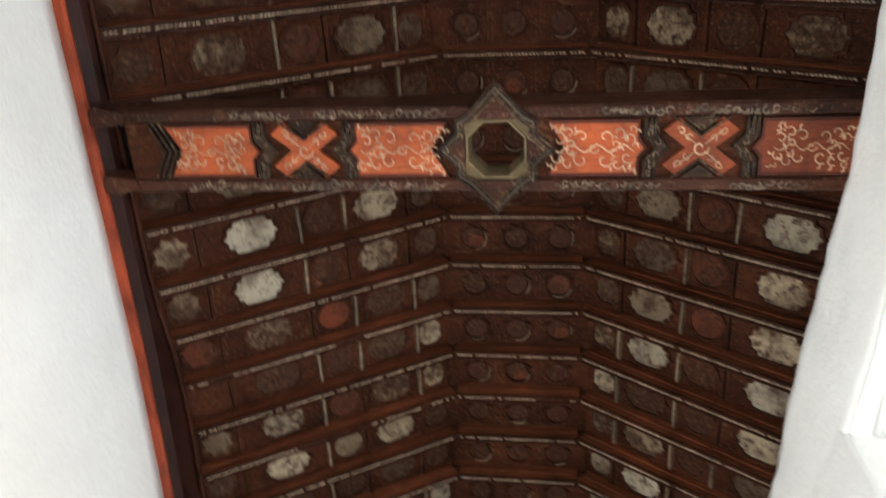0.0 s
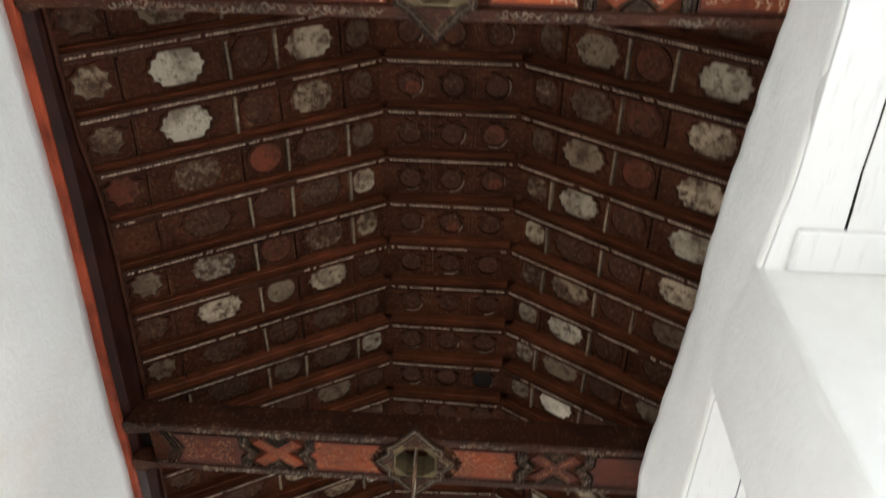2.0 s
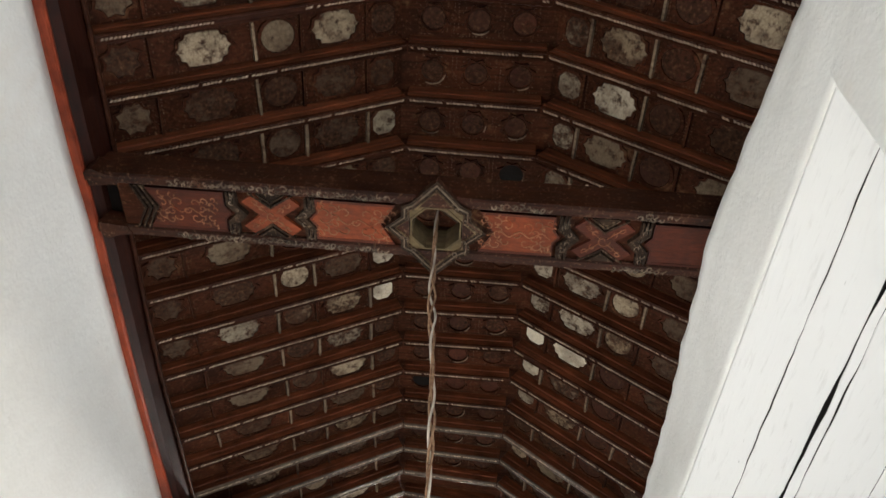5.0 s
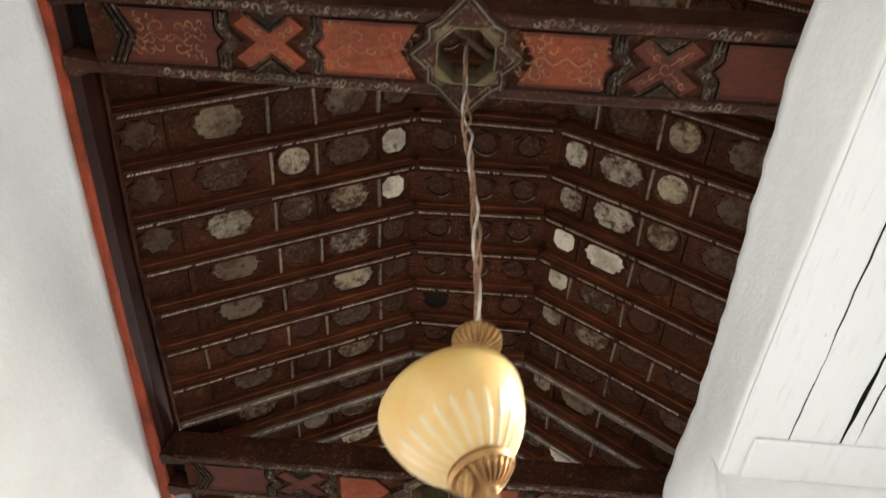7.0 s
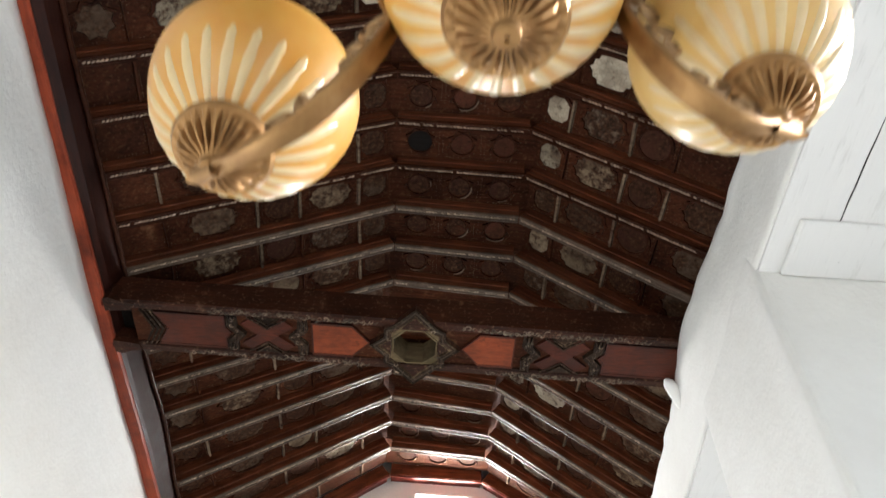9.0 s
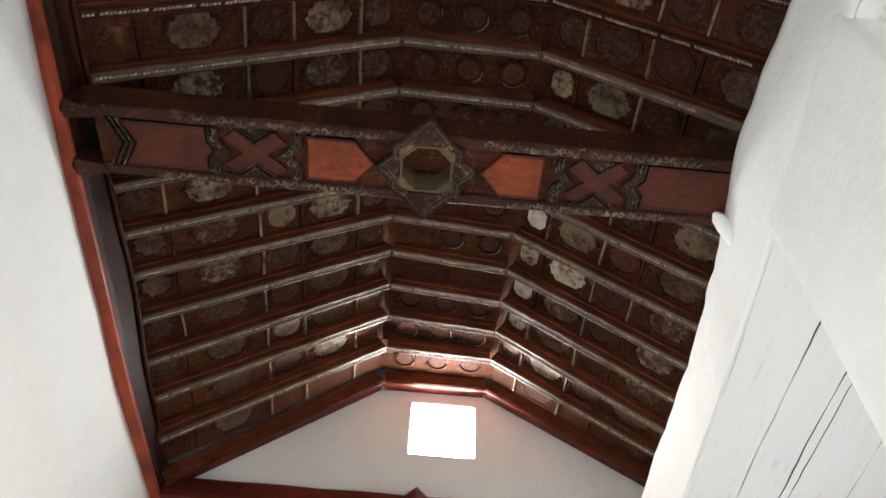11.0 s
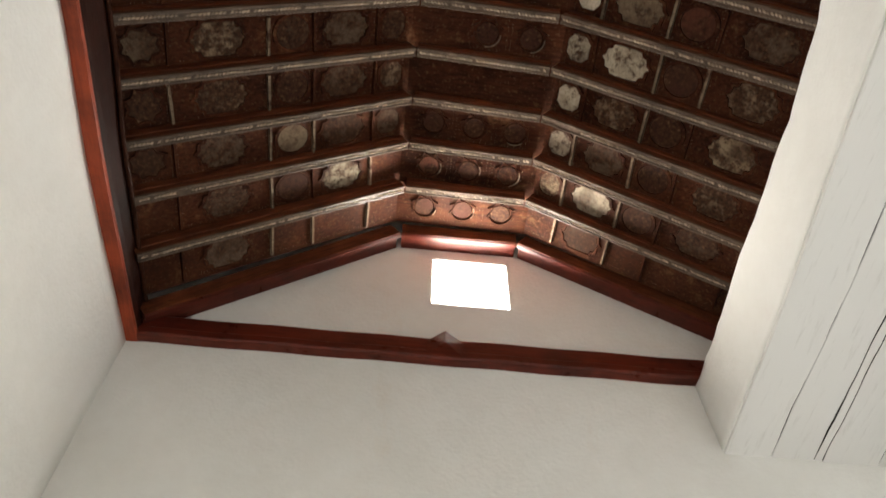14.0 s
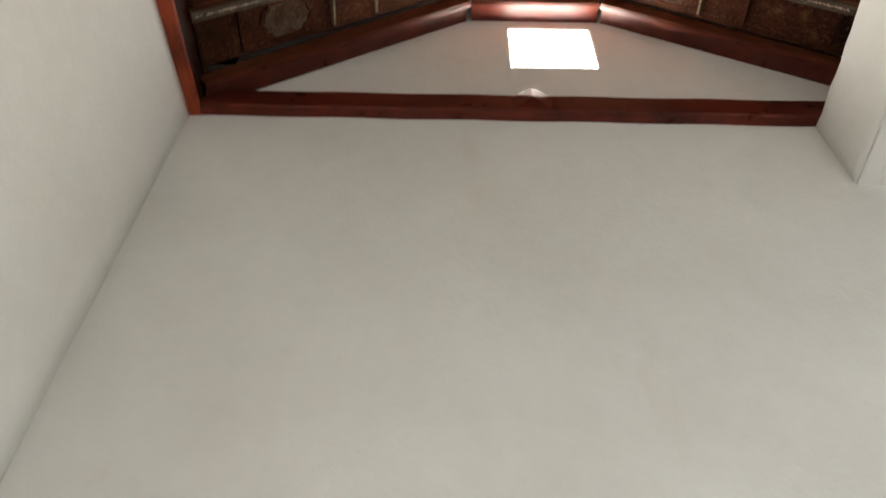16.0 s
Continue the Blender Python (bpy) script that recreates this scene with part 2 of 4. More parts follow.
_v = coords(_ns, _ls)
_ls.new(ramp(_ns, _ls, noise_of(_ns, _ls, _v, 0.8), ((0.3, (0.12, 0.11, 0.095)), (0.7, (0.17, 0.155, 0.135)))), _b.inputs["Base Color"])


# ---------------------------------------------------------------- mesh building
class Build:
    """Collects faces, each with a material, into one mesh."""

    def __init__(self):
        self.v, self.f, self.mi, self.mats = [], [], [], []

    def slot(self, mat):
        if mat not in self.mats:
            self.mats.append(mat)
        return self.mats.index(mat)

    def add(self, verts, faces, mat):
        k, s = len(self.v), self.slot(mat)
        self.v += [tuple(p) for p in verts]
        self.f += [tuple(k + i for i in f) for f in faces]
        self.mi += [s] * len(faces)

    def box(self, a, b, mat, m=None, taper=0.0):
        (x0, y0, z0), (x1, y1, z1) = a, b
        t = taper
        p = [(x0 + t, y0 + t, z0), (x1 - t, y0 + t, z0), (x1 - t, y1 - t, z0), (x0 + t, y1 - t, z0),
             (x0, y0, z1), (x1, y0, z1), (x1, y1, z1), (x0, y1, z1)]
        if m is not None:
            p = [m @ Vector(q) for q in p]
        self.add(p, [(3, 2, 1, 0), (4, 5, 6, 7), (0, 1, 5, 4), (1, 2, 6, 5), (2, 3, 7, 6), (3, 0, 4, 7)], mat)

    def plate(self, outline, z0, z1, mat, m=None, inset=0.0):
        """A flat piece: outline in x, y; face at z0 (below), back at z1."""
        n = len(outline)
        cx, cy = sum(p[0] for p in outline) / n, sum(p[1] for p in outline) / n
        low = [(cx + (x - cx) * (1 - inset), cy + (y - cy) * (1 - inset), z0) for x, y in outline]
        top = [(x, y, z1) for x, y in outline]
        p = [Vector(q) for q in low + top]
        if m is not None:
            p = [m @ q for q in p]
        self.add(p, [tuple(reversed(range(n)))] + [(i, (i + 1) % n, n + (i + 1) % n, n + i) for i in range(n)], mat)

    def ring(self, outline, hole, z0, z1, mat, m=None):
        """A flat frame: outer and inner outline with the same number of points."""
        n = len(outline)
        p = [Vector((x, y, z)) for z in (z0, z1) for loop in (outline, hole) for x, y in loop]
        if m is not None:
            p = [m @ q for q in p]
        fs = []
        for i in range(n):
            j = (i + 1) % n
            fs += [(i, n + i, n + j, j), (i, j, 2 * n + j, 2 * n + i), (n + j, n + i, 3 * n + i, 3 * n + j),
                   (2 * n + i, 2 * n + j, 3 * n + j, 3 * n + i)]
        self.add(p, fs, mat)

    def ribbon(self, pts, wide, z, thick, mat, m=None):
        """A raised stroke along points in x, y."""
        n = len(pts)
        lo, hi = [], []
        for i, (x, y) in enumerate(pts):
            ax, ay = pts[max(0, i - 1)]
            bx, by = pts[min(n - 1, i + 1)]
            dx, dy = bx - ax, by - ay
            d = math.hypot(dx, dy) or 1
            w = wide / 2 * (1 if 0 < i < n - 1 else 0.5)
            lo.append((x - dy / d * w, y + dx / d * w))
            hi.append((x + dy / d * w, y - dx / d * w))
        p = [Vector((x, y, z)) for x, y in lo + hi] + [Vector((x, y, z + thick)) for x, y in lo + hi]
        if m is not None:
            p = [m @ q for q in p]
        fs = []
        for i in range(n - 1):
            fs += [(i, i + 1, n + i + 1, n + i), (i, 2 * n + i, 2 * n + i + 1, i + 1),
                   (n + i, n + i + 1, 3 * n + i + 1, 3 * n + i)]
        self.add(p, fs, mat)

    def lathe(self, profile, mat, steps=32, m=None, wave=0.0, waves=0):
        """Turned about z; profile of radius and height; wave: fluting."""
        p, fs, n = [], [], len(profile)
        for s in range(steps):
            a = 2 * math.pi * s / steps
            k = 1 + wave * math.cos(waves * a)
            p += [Vector((r * k * math.cos(a), r * k * math.sin(a), z)) for r, z in profile]
        for s in range(steps):
            e = (s + 1) % steps
            fs += [(s * n + i, e * n + i, e * n + i + 1, s * n + i + 1) for i in range(n - 1)]
        if m is not None:
            p = [m @ q for q in p]
        self.add(p, fs, mat)

    def tube(self, pts, radius, mat, sides=8):
        n = len(pts)
        p, fs = [], []
        for i, q in enumerate(pts):
            d = Vector(pts[min(n - 1, i + 1)]) - Vector(pts[max(0, i - 1)])
            u = d.orthogonal().normalized() if abs(d.normalized().z) > 0.9 else d.cross(Vector((0, 0, 1))).normalized()
            w = d.normalized().cross(u)
            r = radius[i] if isinstance(radius, (list, tuple)) else radius
            p += [Vector(q) + r * (math.cos(2 * math.pi * k / sides) * u + math.sin(2 * math.pi * k / sides) * w) for k in range(sides)]
        for i in range(n - 1):
            for k in range(sides):
                e = (k + 1) % sides
                fs.append((i * sides + k, i * sides + e, (i + 1) * sides + e, (i + 1) * sides + k))
        fs += [tuple(range(sides)), tuple(reversed(range((n - 1) * sides, n * sides)))]
        self.add(p, fs, mat)

    def mesh(self, name, smooth=False):
        me = bpy.data.meshes.new(name)
        me.from_pydata(self.v, [], self.f)
        for mat in self.mats:
            me.materials.append(mat)
        me.polygons.foreach_set("material_index", self.mi)
        if smooth:
            me.polygons.foreach_set("use_smooth", [True] * len(self.f))
        me.update()
        return me


def part(name, bld, parent, label="", smooth=False):
    ob = new(name, bld.mesh(name, smooth))
    if parent is not None:
        ob.parent = parent
    if label:
        ob["label"] = label
    return ob


def bevelled(ob, width=0.004, segments=2):
    md = ob.modifiers.new("edge", "BEVEL")
    md.width, md.segments, md.limit_method = width, segments, "ANGLE"
    return ob


def structure(name, bld, label, category, smooth=False):
    return tagged(part(name, bld, None, "", smooth), label, category, kind="structure")


# ---------------------------------------------------------------- floor, ground, walls
b = Build()
b.box((LEFT - 0.4, BACK - 0.4, FLOOR_Z - 0.12), (OUT_R, END + 0.4, FLOOR_Z), FLOOR)
structure("floor", b, "worn stone floor of the long hall", "floor")
b = Build()
b.box((OUT_R, -600, -0.45), (600, 600, -0.24), EARTH)
b.box((-600, -600, -0.45), (LEFT - 0.4, 600, -0.24), EARTH)
b.box((LEFT - 0.4, END + 0.4, -0.45), (OUT_R, 600, -0.24), EARTH)
b.box((LEFT - 0.4, -600, -0.45), (OUT_R, BACK - 0.4, -0.24), EARTH)
structure("ground", b, "paved ground around the building", "ground")


def lumpy_sheet(name, grid, thick_dir, label):
    """A plastered wall face: a grid of points, closed behind by its thickness."""
    rows, cols = len(grid), len(grid[0])
    p = [Vector(q) for r in grid for q in r]
    back = [q + Vector(thick_dir) for q in p]
    fs, n = [], rows * cols
    for i in range(rows - 1):
        for j in range(cols - 1):
            a, c = i * cols + j, (i + 1) * cols + j
            fs += [(a, a + 1, c + 1, c), (n + a, n + c, n + c + 1, n + a + 1)]
    rim = [j for j in range(cols)] + [i * cols + cols - 1 for i in range(1, rows)] \
        + [(rows - 1) * cols + j for j in range(cols - 2, -1, -1)] + [i * cols for i in range(rows - 2, 0, -1)]
    fs += [(rim[k], n + rim[k], n + rim[(k + 1) % len(rim)], rim[(k + 1) % len(rim)]) for k in range(len(rim))]
    bl = Build()
    bl.add(p + back, fs, WHITE)
    ob = structure(name, bl, label, "wall", smooth=False)
    bm = bmesh.new()
    bm.from_mesh(ob.data)
    bmesh.ops.recalc_face_normals(bm, faces=bm.faces)
    for f in bm.faces:
        f.smooth = abs(f.normal.dot(Vector(thick_dir).normalized())) > 0.6
    bm.to_mesh(ob.data)
    bm.free()
    return ob


def lump(y, z, amp, seed):
    return amp * (noise.noise(Vector((y * 1.3, z * 1.3, seed))) + 0.5 * noise.noise(Vector((y * 4, z * 4, seed + 7))))


def left_x(y):
    return float(np.interp(y, (-1.3, 2.0, 3.0, 4.4, 6.0, 7.2, 8.2), (-1.505, -1.515, -1.55, -1.58, -1.60, -1.59, -1.55)))


ny, nz = 90, 34
grid = [[(left_x(y) + lump(y, z, 0.008, 3.0), y, z) for y in np.linspace(BACK, END, ny)] for z in np.linspace(2.05, WALL_TOP, nz)]
lumpy_sheet("wall_left", grid, (-0.4, 0, 0), "tall white lime-plastered side wall, smooth and bare")
# The lower wall leaves room for the two added fill lamps.
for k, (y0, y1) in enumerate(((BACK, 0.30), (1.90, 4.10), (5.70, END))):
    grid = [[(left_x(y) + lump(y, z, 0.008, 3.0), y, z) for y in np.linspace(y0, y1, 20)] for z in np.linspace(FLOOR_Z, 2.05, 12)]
    lumpy_sheet("wall_left_%d" % (k + 1), grid, (-0.4, 0, 0), "white lime-plastered side wall between the added unseen gaps")
b = Build()
b.box((LEFT - 0.4, BACK, WALL_TOP), (LEFT - 0.06, END, 5.4), WHITE)
structure("wall_left_head", b, "plain masonry above the timber wall plate", "wall")

# end wall with the small window in its gable
WX0, WX1, WZ0, WZ1 = -0.138, 0.276, 4.620, 5.036
b = Build()
xs = [LEFT - 0.3, -0.7, WX0, WX1, 0.8, OUT_R]
zs = [FLOOR_Z, 2.0, WALL_TOP, WZ0, WZ1, 5.5]
for i in range(5):
    for j in range(5):
        if (i, j) != (2, 3):
            b.box((xs[i], END, zs[j]), (xs[i + 1], END + 0.4, zs[j + 1]), WHITE)
wall_end = structure("wall_end", b, "white plastered end wall with a small square gable window", "wall")
bm = bmesh.new()
bm.from_mesh(wall_end.data)
bmesh.ops.remove_doubles(bm, verts=bm.verts, dist=1e-4)
inner = {}
for f in bm.faces:
    inner.setdefault(tuple(round(c, 3) for c in f.calc_center_median()), []).append(f)
bmesh.ops.delete(bm, geom=[f for fs in inner.values() if len(fs) > 1 for f in fs], context="FACES")
bmesh.ops.recalc_face_normals(bm, faces=bm.faces)
bm.to_mesh(wall_end.data)
bm.free()
b = Build()
rim = []
for k in range(40):
    a = k / 40 * 4
    s, u = int(a), a % 1
    x, z = ((WX0 + u * (WX1 - WX0), WZ0), (WX1, WZ0 + u * (WZ1 - WZ0)), (WX1 - u * (WX1 - WX0), WZ1), (WX0, WZ1 - u * (WZ1 - WZ0)))[s]
    j = 0.012 * noise.noise(Vector((k * 0.9, 1.7, 0.2)))
    rim.append((x, z, 0.006 + abs(j) * (1.6 if s == 0 else 0.7)))
cx, cz = (WX0 + WX1) / 2, (WZ0 + WZ1) / 2
p = []
for x, z, d in rim:
    ln = math.hypot(x - cx, z - cz)
    ux, uz = (x - cx) / ln, (z - cz) / ln
    p += [(x + ux * 0.03, END - 0.001, z + uz * 0.03), (x + ux * 0.004, END - 0.005, z + uz * 0.004), (x - ux * d, END + 0.03, z - uz * d), (x + ux * 0.01, END + 0.2, z + uz * 0.01)]
b.add(p, [(4 * k + i, 4 * k + i + 1, 4 * ((k + 1) % 40) + i + 1, 4 * ((k + 1) % 40) + i) for k in range(40) for i in range(3)], WHITE)
structure("window_1", b, "small unglazed gable window with rough plaster edges", "window", smooth=True)

GLOW, _ns, _ls, _b = material("bright_sky", 1.0)
_b.inputs["Emission Color"].default_value, _b.inputs["Emission Strength"].default_value = (1.0, 0.985, 0.95, 1), 9.0
b = Build()
b.add([(-3, END + 1.3, 3.2), (3, END + 1.3, 3.2), (3, END + 1.3, 9.0), (-3, END + 1.3, 9.0)], [(0, 1, 2, 3)], GLOW)
structure("backdrop", b, "bright white sky outside the gable window", "backdrop")

b = Build()
b.box((LEFT - 0.4, BACK - 0.4, FLOOR_Z), (OUT_R, BACK, 5.5), WHITE)
structure("wall_back", b, "plain white plastered wall closing the hall", "wall")

# colonnade wall: piers, lintels, plastered head
EDGE = ((-1.3, 1.15), (0.9, 1.14), (1.3, 1.12), (1.95, 1.06), (2.7, 1.03), (3.3, 0.97), (4.25, 1.01), (5.0, 1.03), (5.3, 1.0), (5.6, 1.0),
        (6.05, 1.07), (6.7, 1.13), (7.3, 1.13), (8.2, 1.15))


def face_x(y):
    return float(np.interp(y, (-1.3, 1.6, 2.2, 2.5, 4.5, 5.3, 6.2, 7.4, 8.2), (1.15, 1.13, 1.075, 1.06, 1.035, 1.04, 1.10, 1.15, 1.16)))


def edge_x(y):
    return float(np.interp(y, [e[0] for e in EDGE], [e[1] for e in EDGE]))


grid = []
for z in np.linspace(LINTEL_Z + 0.014, WALL_TOP, 12):
    u = (z - LINTEL_Z) / (WALL_TOP - LINTEL_Z)
    grid.append([(face_x(y) + (edge_x(y) - face_x(y)) * u + lump(y, z, 0.010, 9.0) + 0.011 * noise.noise(Vector((y * 9, z * 9, 2))) * u, y, z)
                 for y in np.linspace(BACK, END, 150)])
for u in np.linspace(0.15, 1, 6):
    grid.append([(edge_x(y) + (1.34 - edge_x(y)) * u + lump(y, 4, 0.010, 9.0), y, WALL_TOP + 0.36 * u ** 1.15)
                 for y in np.linspace(BACK, END, 150)])
lumpy_sheet("wall_right_head", grid, (0.45, 0, 0.0), "uneven white plaster wall above the wooden lintels")
b = Build()
b.box((1.36, BACK, LINTEL_Z + 0.12), (OUT_R, END, 5.5), WHITE)
structure("wall_right_outer", b, "plain masonry behind the plastered wall head", "wall")
for k, (y0, y1) in enumerate(((BACK, -1.0),) + PIERS):
    grid = [[(face_x(y) - 0.014 + 0.02 * max(0, (z - LINTEL_Z) / 0.24) + lump(y, z, 0.005, 5.0 + k), y, z) for y in np.linspace(y0, y1, 10)] for z in np.linspace(FLOOR_Z, LINTEL_Z + 0.25, 30)]
    if y1 - y0 > 0.3:
        bevelled(lumpy_sheet("pier_%d" % (k + 1), grid, (1.2, 0, 0), "square white plastered pier of the colonnade"), 0.03, 4)
    else:
        b = Build()
        b.box((FACE_R, y0, FLOOR_Z), (OUT_R, y1, LINTEL_Z), WHITE)
        structure("pier_%d" % (k + 1), b, "white plastered half pier against the back wall", "pier")


def lintel(y0, y1, seams, seed):
    """Limewashed planks side by side, with dark gaps between them."""
    rnd = random.Random(seed)
    root = tagged(new("wooden_lintel"), "limewashed wooden lintel of split planks over the opening", "lintel", "lintels of the openings", "structure")
    root.location = (0, y0, LINTEL_Z)
    n = 40
    edges = [[face_x(y0 + (y1 - y0) * i / n) + 0.004 for i in range(n + 1)]]
    for s, w in seams:
        drift, line = 0.0, []
        for i in range(n + 1):
            drift = drift * 0.9 + rnd.uniform(-1, 1) * 0.003
            line.append((s + drift, max(0.0006, w * (0.9 + 1.5 * noise.noise(Vector((i * 0.25, seed, s)))))))
        edges += [[x - g / 2 for x, g in line], [x + g / 2 for x, g in line]]
    edges.append([OUT_R - 0.002] * (n + 1))
    ln = y1 - y0
    # Black ribbons along the seams carry the shade of the joints.
    bl = Build()
    for k in range(1, len(edges) - 1, 2):
        pts = [q for i in range(n + 1) for q in ((edges[k][i] - 0.001, ln * i / n, 0.008), (edges[k + 1][i] + 0.001, ln * i / n, 0.008))]
        bl.add(pts, [(2 * i, 2 * i + 2, 2 * i + 3, 2 * i + 1) for i in range(n)], BLACK)
    part("open_joint", bl, root, "black strips for the shade in the plank joints")
    for k in range(0, len(edges), 2):
        bl = Build()
        dz = rnd.uniform(-0.004, 0.004)
        pts = []
        for i in range(n + 1):
            y = ln * i / n
            z = dz + 0.004 * noise.noise(Vector((y * 3, k, seed)))
            pts += [(edges[k][i], y, z + 0.12), (edges[k][i], y, z + 0.003), (edges[k][i] + 0.003, y, z), (edges[k + 1][i] - 0.003, y, z),
                    (edges[k + 1][i], y, z + 0.003), (edges[k + 1][i], y, z + 0.12)]
        fs = [(6 * i + j, 6 * i + j + 1, 6 * i + j + 7, 6 * i + j + 6) for i in range(n) for j in range(5)]
        bl.add(pts, [f for q, f in enumerate(fs) if q % 5 in (1, 2, 3) or (k == 0 and q % 5 == 0)], LIMEWOOD)
        # Inner plank sides are blackened so the joints look deep.
        bl.add(pts, [f for q, f in enumerate(fs) if q % 5 in (0, 4) and not (k == 0 and q % 5 == 0)], BLACK)
        part("plank", bl, root)
    # Black sheet standing in for the shaded void over the planks.
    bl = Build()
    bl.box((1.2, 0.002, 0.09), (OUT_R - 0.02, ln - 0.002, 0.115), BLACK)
    part("backing", bl, root, "black sheet for the shaded void above the planks")
    return root


lintel(-1.0, 1.92, ((1.322, 0.005), (1.52, 0.004), (1.80, 0.004)), 11)
lintel(2.50, 4.93, ((1.250, 0.0035), (1.448, 0.014), (1.494, 0.006), (1.78, 0.002)), 12)
lintel(5.70, END, ((1.362, 0.006), (1.556, 0.005), (1.60, 0.0018), (1.85, 0.0015)), 13)
for y0, y1 in ((1.76, 1.92), (4.70, 4.93)):
    b = Build()
    b.box((face_x(y1) + 0.075, y0, LINTEL_Z - 0.018), (OUT_R - 0.004, y1, LINTEL_Z + 0.006), LIMEWOOD)
    bevelled(structure("bearer", b, "limewashed bearer block under the lintel end", "bearer"), 0.011, 4)

# ---------------------------------------------------------------- ceiling: boards, battens and painted pieces in one mesh
DEEP = 0.095


def curve(i, *stops):
    return float(np.interp(i, [k for k, v in stops], [v for k, v in stops]))


def collar_left(i):
    return curve(i, (-3, 5.10), (0, 5.105), (3, 5.10), (5, 5.086), (9, 4.985), (11, 4.965), (13, 4.985), (18, 5.034), (20, 5.088), (22, 5.115), (24, 5.10))


def collar_right(i):
    return curve(i, (2, 5.10), (5, 5.08), (9, 4.955), (11, 4.99), (18, 4.979), (20, 5.0), (22, 5.053), (24, 5.10))


def fall(side, i):
    """Steepness of the two slopes; the roof has settled unevenly along the hall."""
    if side == "l":
        return curve(i, (0, 0.79), (2, 0.70), (5, 0.66), (9, 0.60), (12, 0.58), (19, 0.59), (21, 0.68), (22, 0.70), (24, 0.80))
    return curve(i, (0, 0.72), (3, 0.76), (5, 0.71), (9, 0.62), (11, 0.71), (18, 0.74), (22, 0.75), (24, 0.64))


def foot_x(i):
    return left_x(truss_y(i)) + 0.085


def foot_z(i):
    return collar_left(i) + fall("l", i) * (foot_x(i) + HALF)


def slope_length(side, i):
    return ((-HALF - foot_x(i)) if side == "l" else (FOOT_R - HALF)) / math.cos(math.atan(fall(side, i)))


def slope_matrix(side, i, y=None):
    """x runs down the slope from the collar, y along the hall, z up from the rafter's underside."""
    a, s = math.atan(fall(side, i)), (-1 if side == "l" else 1)
    ex, ez = Vector((s * math.cos(a), 0, -math.sin(a))), Vector((s * math.sin(a), 0, math.cos(a)))
    m = Matrix.Identity(4)
    m.col[0][:3], m.col[1][:3], m.col[2][:3] = ex, (0, 1, 0), ez
    m.translation = (s * HALF, truss_y(i) if y is None else y, collar_left(i) if side == "l" else collar_right(i))
    return m


def flat_matrix(i, y=None):
    za, zb = collar_left(i), collar_right(i)
    return Matrix.Translation((0, truss_y(i) if y is None else y, (za + zb) / 2)) @ Matrix.Rotation(-math.atan2(zb - za, 2 * HALF), 4, "Y")


def cartouche(cx, cy, w, h, kind):
    """Outlines of the painted pieces: long lobed, octagon, star, round."""
    if kind == "long":
        pts = [(-1, 0), (-0.86, 0.20), (-0.82, 0.58), (-0.64, 0.66), (-0.58, 0.94), (-0.3, 1), (0.3, 1), (0.58, 0.94), (0.64, 0.66), (0.82, 0.58), (0.86, 0.20), (1, 0)]
        pts += [(x, -y) for x, y in reversed(pts[1:-1])]
    elif kind == "star":
        pts = [((1.0 if k % 2 else 0.78) * math.cos(math.pi * k / 8), (1.0 if k % 2 else 0.78) * math.sin(math.pi * k / 8)) for k in range(16)]
    elif kind == "round":
        pts = [(math.cos(math.pi * k / 8), math.sin(math.pi * k / 8)) for k in range(16)]
    else:
        pts = [(-1, -0.5), (-1, 0.5), (-0.5, 1), (0.5, 1), (1, 0.5), (1, -0.5), (0.5, -1), (-0.5, -1)]
        pts.reverse()
    return [(cx + x * w / 2, cy + y * h / 2) for x, y in pts]


def studs(bl, pts, m, mat, z, r=0.0026):
    for x, y in pts:
        p = [m @ Vector(q) for q in ((x - r, y, z), (x, y - r, z), (x + r, y, z), (x, y + r, z), (x, y, z - r))]
        bl.add(p, [(0, 1, 4), (1, 2, 4), (2, 3, 4), (3, 0, 4)], mat)


# State of the painted pieces bay by bay, from the ridge down each slope:
# w whitest, c clear cream, d dulled, f nearly gone, r red, k dark red, n bare board
STATE = {
    -1: ("fdkcd", "ffrcf"), 0: ("fdrcd", "dfrdf"), 1: ("ffrdr", "ffrdf"), 2: ("dfkfn", "dcrcf"), 3: ("ddrcf", "dfkdf"), 4: ("fdfdf", "cdrff"),
    5: ("fffff", "cwkff"), 6: ("cfffn", "cfkfn"), 7: ("ffkfn", "cwkfn"), 8: ("ffkff", "ffdff"), 9: ("wfddf", "wwdfn"), 10: ("wddcf", "wwdff"),
    11: ("fcdfn", "wwkfn"), 12: ("fdffn", "wcknn"), 13: ("ffkfn", "cdkff"), 14: ("fdkfn", "dfkff"), 15: ("fckdn", "dfkff"), 16: ("fdfdn", "cfkfn"),
    17: ("fdfdf", "dwkff"), 18: ("fcfdf", "wfkff"), 19: ("dffdf", "wwkdf"), 20: ("dfkdf", "wdkdn"), 21: ("fffff", "wfkdn"), 22: ("nckfn", "dckfn"), 23: ("nnnfn", "nfnnn")}
HOLES = ((7, 2), (13, 0))
PAINT = {"w": WHITEST, "c": FRESH, "d": CREAM, "f": FAINT, "r": OXIDE, "k": DARK_OXIDE}

